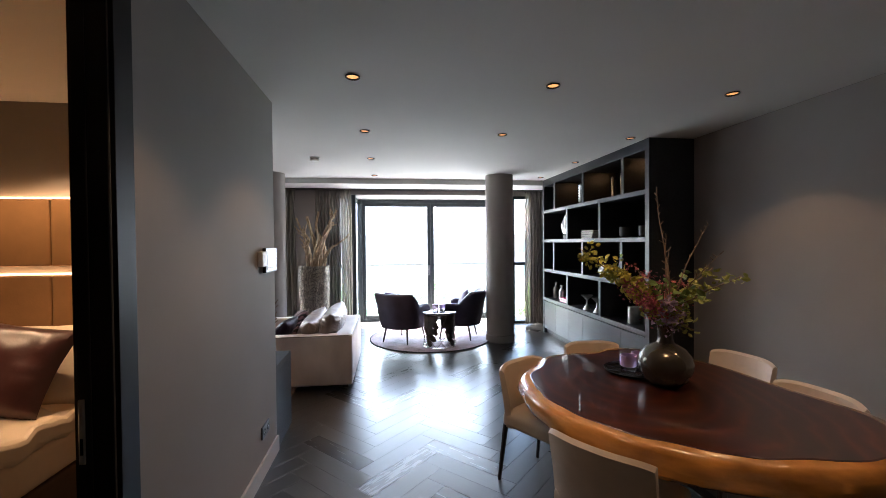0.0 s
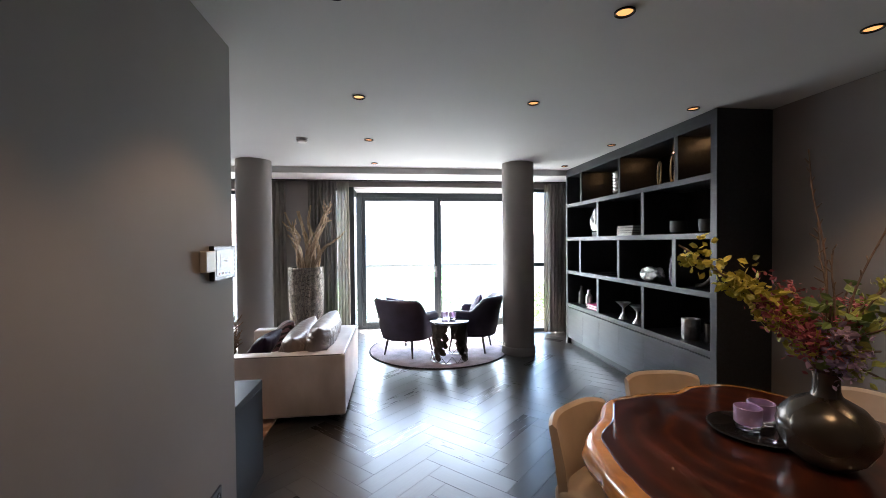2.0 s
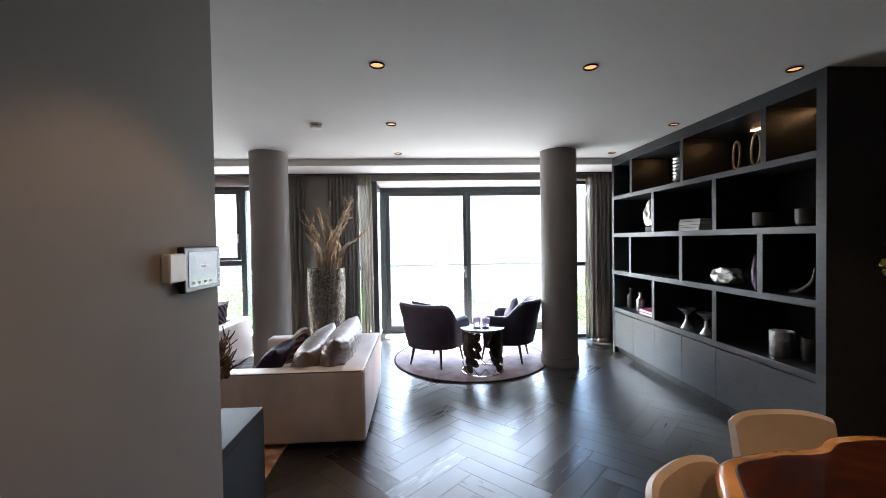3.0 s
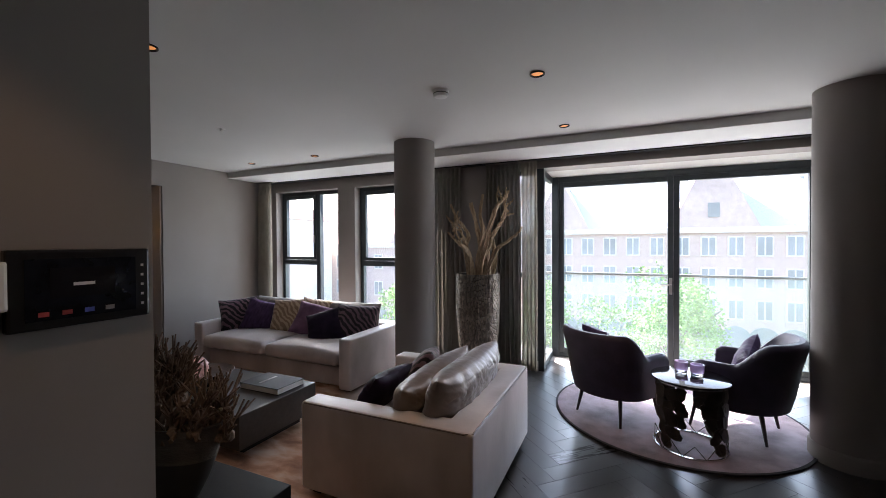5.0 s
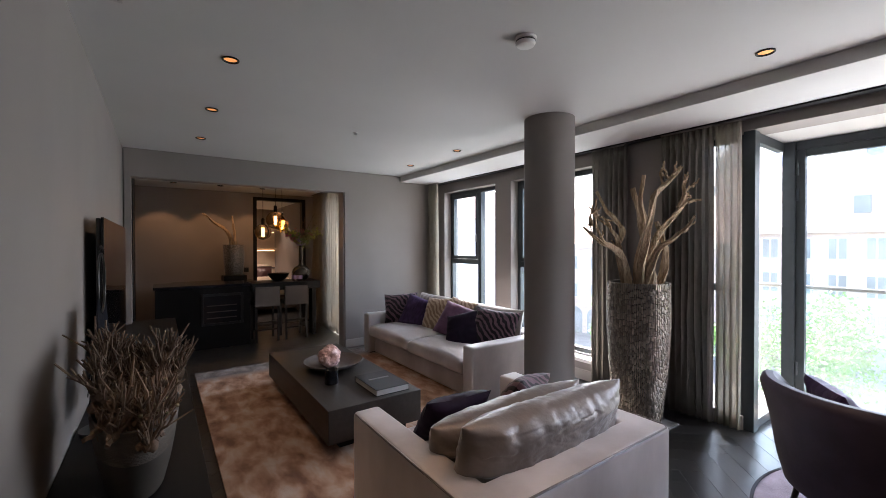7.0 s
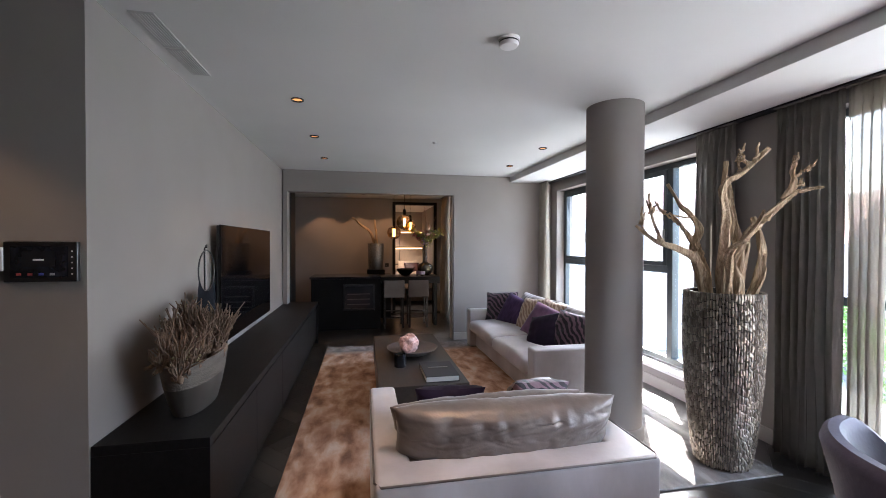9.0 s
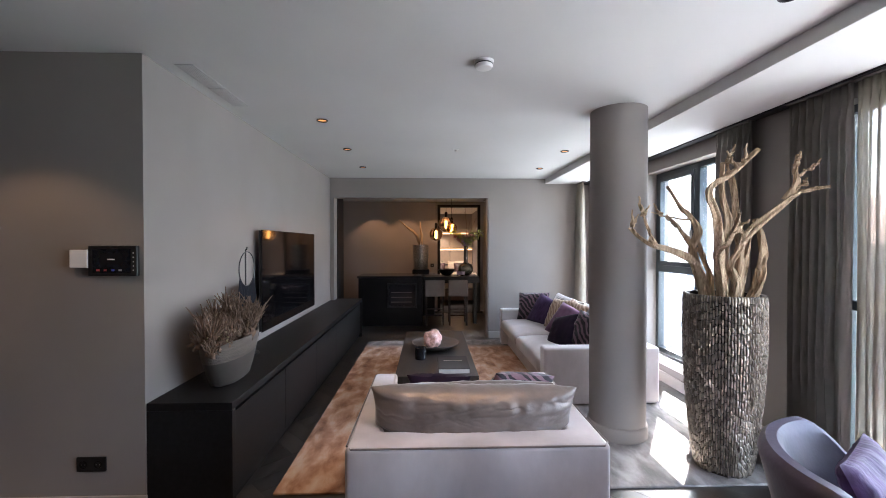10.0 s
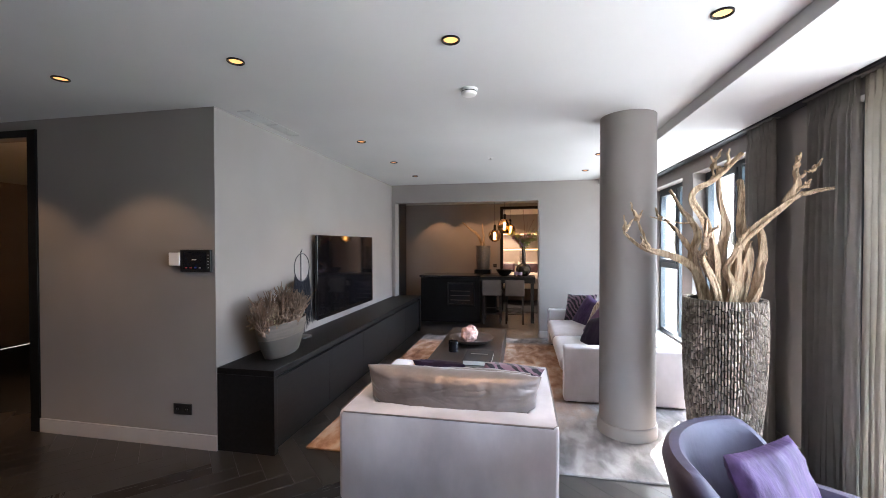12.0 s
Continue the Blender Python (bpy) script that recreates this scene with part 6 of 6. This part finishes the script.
def stool(y):
    s = thing("bar_stool", "taupe upholstered bar stool with black legs", "stool", pose(-6.2, y, 0, 0, 0, 90), "bar stools")
    part("seat", soft_box(-0.19, -0.05, 0.56, 0.19, 0.34, 0.63, 0.02), M_STOOL, s, smooth=True)
    part("backrest", soft_box(-0.185, -0.10, 0.55, 0.185, -0.052, 0.86, 0.018), M_STOOL, s, smooth=True)
    for sx in (-0.16, 0.16):
        for sy in (-0.06, 0.30):
            part("leg", box(sx - 0.016, sy - 0.016, 0, sx + 0.016, sy + 0.016, 0.56), M_DLEG, s)
    for z in (0.18, 0.30):
        part("rung", box(-0.144, -0.07, z, 0.144, -0.05, z + 0.02), M_DLEG, s)
    return s


stool(5.09)
stool(5.53)
round_vase(pose(-6.45, 5.70, 0.9205), 0.85)
nk = part("vase_neck", lathe([(0.045, 0), (0.04, 0.02), (0.04, 0.24), (0.05, 0.26), (0.044, 0.26), (0.034, 0.22)], 24), M_VASE, None, "", True, pose(-6.45, 5.70, 0.9205 + 0.335))
tagged(nk, "tall bronze neck piece standing in the vase mouth", "vase")
bouquet(pose(-6.45, 5.70, 1.52, 0, 0, 70), 9, 1.0)
kb = part("bowl", lathe([(0.05, 0), (0.08, 0.01), (0.14, 0.07), (0.17, 0.125), (0.16, 0.128), (0.10, 0.05), (0.02, 0.03)], 32), M_BLACK, None, "", True, pose(-6.42, 5.32, 0.9205))
tagged(kb, "wide black bowl on the breakfast bar", "bowl")
candle(-6.35, 5.56, 0.9205)
candle(-6.30, 5.63, 0.9205)
sb = thing("back_counter", "low black counter against the kitchen wall", "cabinet")
part("body", box(-7.745, 3.9, 0, -7.2, 5.1, 0.84, 0.004), M_BLACK, sb)
part("worktop", box(-7.745, 3.88, 0.843, -7.18, 5.12, 0.875, 0.003), M_TILEGL, sb)
st = part("pot_stand", box(-7.60, 4.62, 0.8755, -7.24, 4.98, 0.98, 0.006), M_BLACK)
tagged(st, "square black stand under the mosaic pot", "stand")
kp = thing("planter", "smaller pewter mosaic pot with driftwood", "planter", pose(-7.42, 4.80, 0.9805))
part("body", lathe([(0.13, 0), (0.145, 0.02), (0.165, 0.25), (0.168, 0.54), (0.15, 0.54), (0.14, 0.48), (0.02, 0.47)], 40), mat("rough pewter mosaic", (0.30, 0.28, 0.26), 0.35, 0.6, var=0.6, scale=60, bump=1.0, bscale=55), kp, smooth=True)
for k, (pts, r0) in enumerate((([(0, 0, 0.47), (0.02, -0.1, 0.75), (0.0, -0.32, 0.95), (0, -0.48, 1.08)], 0.035), ([(0, 0.03, 0.47), (0.0, 0.0, 0.8), (-0.05, -0.02, 1.05)], 0.03))):
    bm = bmesh.new()
    gnarl(bm, pts, r0, 0.012, 60 + k, 8)
    part("branch", bm, M_DRIFT, kp, smooth=True)
M_FIL = glow("amber filament", (1.0, 0.50, 0.14), 1.2)
for x, y, z, r in ((-6.60, 5.32, 1.93, 0.15), (-6.58, 5.12, 1.73, 0.13), (-6.62, 5.43, 1.86, 0.11)):
    p = thing("pendant_lamp", "smoked glass globe pendant with a glowing filament", "lamp", pose(x, y, z), "kitchen pendants")
    gl = bmesh.new()
    bmesh.ops.create_uvsphere(gl, u_segments=28, v_segments=16, radius=r)
    g = part("globe", gl, M_SMOKE, p, smooth=True)
    g.visible_shadow = False
    part("filament", lathe([(0.022, -0.07), (0.022, 0.06)], 12), M_FIL, p)
    part("socket", lathe([(0.028, r - 0.02), (0.028, r + 0.08), (0.012, r + 0.1)], 16), M_BLACK, p, smooth=True)
    part("cord", lathe([(0.004, r + 0.1), (0.004, 2.498 - z)], 6), M_BLACK, p)
curtain("brown translucent kitchen curtain", -7.40, -6.52, 6.20, 0.03, 2.48, 9, M_KSHEER, 0.05, 8)
curtain("brown translucent kitchen curtain", -6.515, -5.58, 6.18, 0.03, 2.48, 9, M_SHEER, 0.05, 9)
kd = tagged(new("door_kitchen"), "black framed doorway to the bedroom", "door", "", "structure")
bm = box(-7.90, 5.17, 0, -7.735, 5.235, 2.43, 0.003)
add_box(bm, -7.90, 6.085, 0, -7.735, 6.15, 2.43, 0.003)
add_box(bm, -7.90, 5.235, 2.37, -7.735, 6.085, 2.43, 0.003)
part("frame", bm, M_BLACK, kd)
tagged(part("tall_cabinet", box(-5.75, 3.26, 0.0, -5.295, 3.47, 2.45, 0.003), M_BLACK), "tall black cabinet end beside the opening", "cabinet")
structure("trim_opening", box(XW - 0.2, 5.93, 0, XW - 0.02, 5.948, 2.283), M_BASE, "taupe reveal of the wide opening", "trim")
for y in (3.9, 4.55, 5.2):
    downlight(-7.0, y, 2.5)
for y in (3.75, 4.45, 5.1):
    spot_light(-7.35, y, 2.48, 1.15, 95, (1.0, 0.54, 0.26))

# ---- bedrooms ----


def bed(m, label, w=1.8):
    b = thing("bed", label, "bed", m)
    part("base", soft_box(-w / 2, -2.1, 0.05, w / 2, 0.0, 0.36, 0.02), M_BEDBASE, b, smooth=True)
    part("mattress", soft_box(-w / 2, -2.1, 0.362, w / 2, 0.0, 0.56, 0.05), M_LINEN, b, smooth=True)
    q = soft_box(-w / 2 - 0.03, -2.12, 0.54, w / 2 + 0.03, -0.45, 0.66, 0.05, 0.03, 3)
    bmesh.ops.subdivide_edges(q, edges=q.edges[:], cuts=3, use_grid_fill=True)
    for v in q.verts:
        f = 1 - abs(noise.noise(Vector((v.co.x * 4.5, v.co.y * 6.5, 1.3)) + 0.6 * noise.noise_vector(v.co * 2.5)))
        v.co.z += 0.045 * f ** 4 + 0.02 * noise.noise(v.co * 9) - 0.01
    part("duvet", q, M_LINEN, b, smooth=True)
    return b


def headboard(m, w, label, pad=M_HEADB):
    h = thing("headboard", label, "headboard", m)
    for k, (z0, z1) in enumerate(((0.3, 0.86), (0.90, 1.36), (1.42, 1.86))):
        for s in range(3):
            a = -w / 2 + w * s / 3
            part("panel", soft_box(a + 0.004, -0.07, z0, a + w / 3 - 0.004, -0.012, z1, 0.015), pad, h, smooth=True)
        if k:
            part("light_strip", box(-w / 2, -0.03, z1 + 0.004, w / 2, -0.015, z1 + 0.012), M_STRIP, h, "warm hidden light strip")
    return h


bed(pose(-2.63, 3.15, 0), "double bed with cream satin bedding")
headboard(pose(-2.75, 3.24, 0), 3.3, "tan padded headboard panels with hidden warm light")
for k, (x, y, z, mt, lab, w) in enumerate(((-2.0, 2.86, 0.86, M_LINEN, "cream satin pillow", 0.62), (-2.75, 2.86, 0.86, M_LINEN, "cream satin pillow", 0.62), (-2.06, 2.60, 0.93, M_BURG, "burgundy satin pillow", 0.6), (-2.32, 2.45, 0.80, M_BURG, "dark burgundy satin pillow", 0.45))):
    pillow("pillow", lab + " leaning on the bed", x, y, z, w, w * 0.8, 0.18, mt, -28, 6 * k, 8, 70 + k, "bed pillows", 0.018)
bed(pose(-11.25, 5.5, 0, 0, 0, 90), "double bed with cream bedding in the far bedroom", 1.9)
headboard(pose(-11.39, 5.2, 0, 0, 0, 90), 2.6, "cream padded headboard panels in the far bedroom", M_LINEN)
for k, y in enumerate((5.15, 5.85)):
    pillow("pillow", "cream pillow on the far bed", -11.05, y, 0.80, 0.6, 0.45, 0.18, M_LINEN, -25, 0, 90, 80 + k, "bed pillows")
    pillow("pillow", "burgundy pillow on the far bed", -10.85, y + 0.1, 0.78, 0.45, 0.4, 0.15, M_BURG, -30, 0, 90, 90 + k, "bed pillows")
downlight(-1.75, 2.8, 2.5)
downlight(-2.0, 2.2, 2.5)
spot_light(-2.1, 2.75, 2.48, 4.4)
spot_light(-1.9, 2.0, 2.48, 3.6)
# two added lamps without fittings, to brighten the far bedroom
spot_light(-10.6, 5.2, 2.48, 5.0, 95, (1.0, 0.76, 0.60))
spot_light(-10.0, 5.9, 2.48, 4.0, 95, (1.0, 0.76, 0.60))
# black sliding door standing in its pocket, with frame
sd = tagged(new("door_bedroom"), "black sliding door slid open into the wall", "door", "", "structure")
part("leaf", box(-0.968, 1.602, 0.0, -0.93, 1.6085, 2.45, 0.002), M_BLACK, sd)
part("jamb", box(-0.98, 1.609, 0, -0.872, 1.6145, 2.455, 0.002), M_BLACK, sd)
part("casing", box(-0.87, 1.617, 0, -0.855, 1.71, 2.52, 0.002), M_BLACK, sd)
part("casing", box(-0.87, 0.495, 0, -0.855, 0.588, 2.52, 0.002), M_BLACK, sd)
part("casing", box(-0.87, 0.59, 2.46, -0.855, 1.615, 2.52, 0.002), M_BLACK, sd)
lt = part("latch", box(-0.963, 1.597, 0.88, -0.945, 1.6018, 1.08, 0.002), M_STEEL, sd, "steel lock plate")
part("slot", box(-0.958, 1.5955, 0.91, -0.95, 1.5968, 0.96), M_BLACK, lt)

# ---- herringbone floor ----
PL, PW = 0.647, 0.1448


def plank_mesh(material):
    bm = box(0.0007, 0.0007, -0.012, PL - 0.0007, PW - 0.0007, 0.0)
    top = [e for e in bm.edges if all(v.co.z > -0.001 for v in e.verts)]
    bmesh.ops.bevel(bm, geom=top, offset=0.0006, segments=1, affect='EDGES')
    return mesh_of("plank", bm, material)


floor = tagged(new("floor"), "dark smoked oak herringbone parquet with a satin lacquer", "floor", "", "structure")
R2 = math.sqrt(0.5)
GRAIN = ((R2, R2), (-R2, R2))
plank_me = [plank_mesh(plank_mat("dark smoked oak plank", g, False)) for g in GRAIN]
pv = [v.co.copy() for v in plank_me[0].vertices]
pf = [tuple(p.vertices) for p in plank_me[0].polygons]
rest = [([], []), ([], [])]
count = 0
tilt = random.Random(17)
for col in range(-8, 9):
    for k in range(-90, 90):
        for kind in (0, 1):
            u, v = k * PW + col * PL, k * PW - col * PL
            if kind == 0:
                m = pose((u - v) * R2 - 0.14, (u + v) * R2 + 0.06, 0, 0, 0, 45)
                c = m @ Vector((PL / 2, PW / 2, 0))
            else:
                u0, v0 = u + PL + PW, v + PW - PL
                m = pose((u0 - v0) * R2 - 0.14, (u0 + v0) * R2 + 0.06, 0, 0, 0, 135)
                c = m @ Vector((PL / 2, PW / 2, 0))
            inside = (-0.62 < c.x < 2.85 and -1.7 < c.y < 7.45) or (-4.8 < c.x <= -0.62 and 3.7 < c.y < 7.35)
            edge = (-1.2 < c.x < 3.4 and -2.2 < c.y < 7.9) or (-5.6 < c.x < -0.6 and 3.1 < c.y < 7.9) or (-11.5 < c.x < -4.8 and 1.3 < c.y < 6.7)
            if not edge:
                continue
            m = m @ pose(PL / 2, PW / 2, 0, tilt.gauss(0, 0.09), tilt.gauss(0, 0.03)) @ pose(-PL / 2, -PW / 2, 0)
            if inside and -0.62 < c.x < 2.6 and 2.35 < c.y < 7.4 and count < 300:
                ob = new("plank", plank_me[kind])
                ob.parent = floor
                ob.matrix_basis = m
                count += 1
            else:
                rest_v, rest_f = rest[kind]
                b = len(rest_v)
                rest_v += [tuple(m @ q) for q in pv]
                rest_f += [tuple(i + b for i in f) for f in pf]
for (rest_v, rest_f), g in zip(rest, GRAIN):
    me = bpy.data.meshes.new("floorboards")
    me.from_pydata(rest_v, [], rest_f)
    me.materials.append(island_var(plank_mat("dark smoked oak boards", g, True), 0.5, 1.5))
    fb = new("floorboards", me)
    fb.parent = floor
    tagged(fb, "", "", "", "stuff")
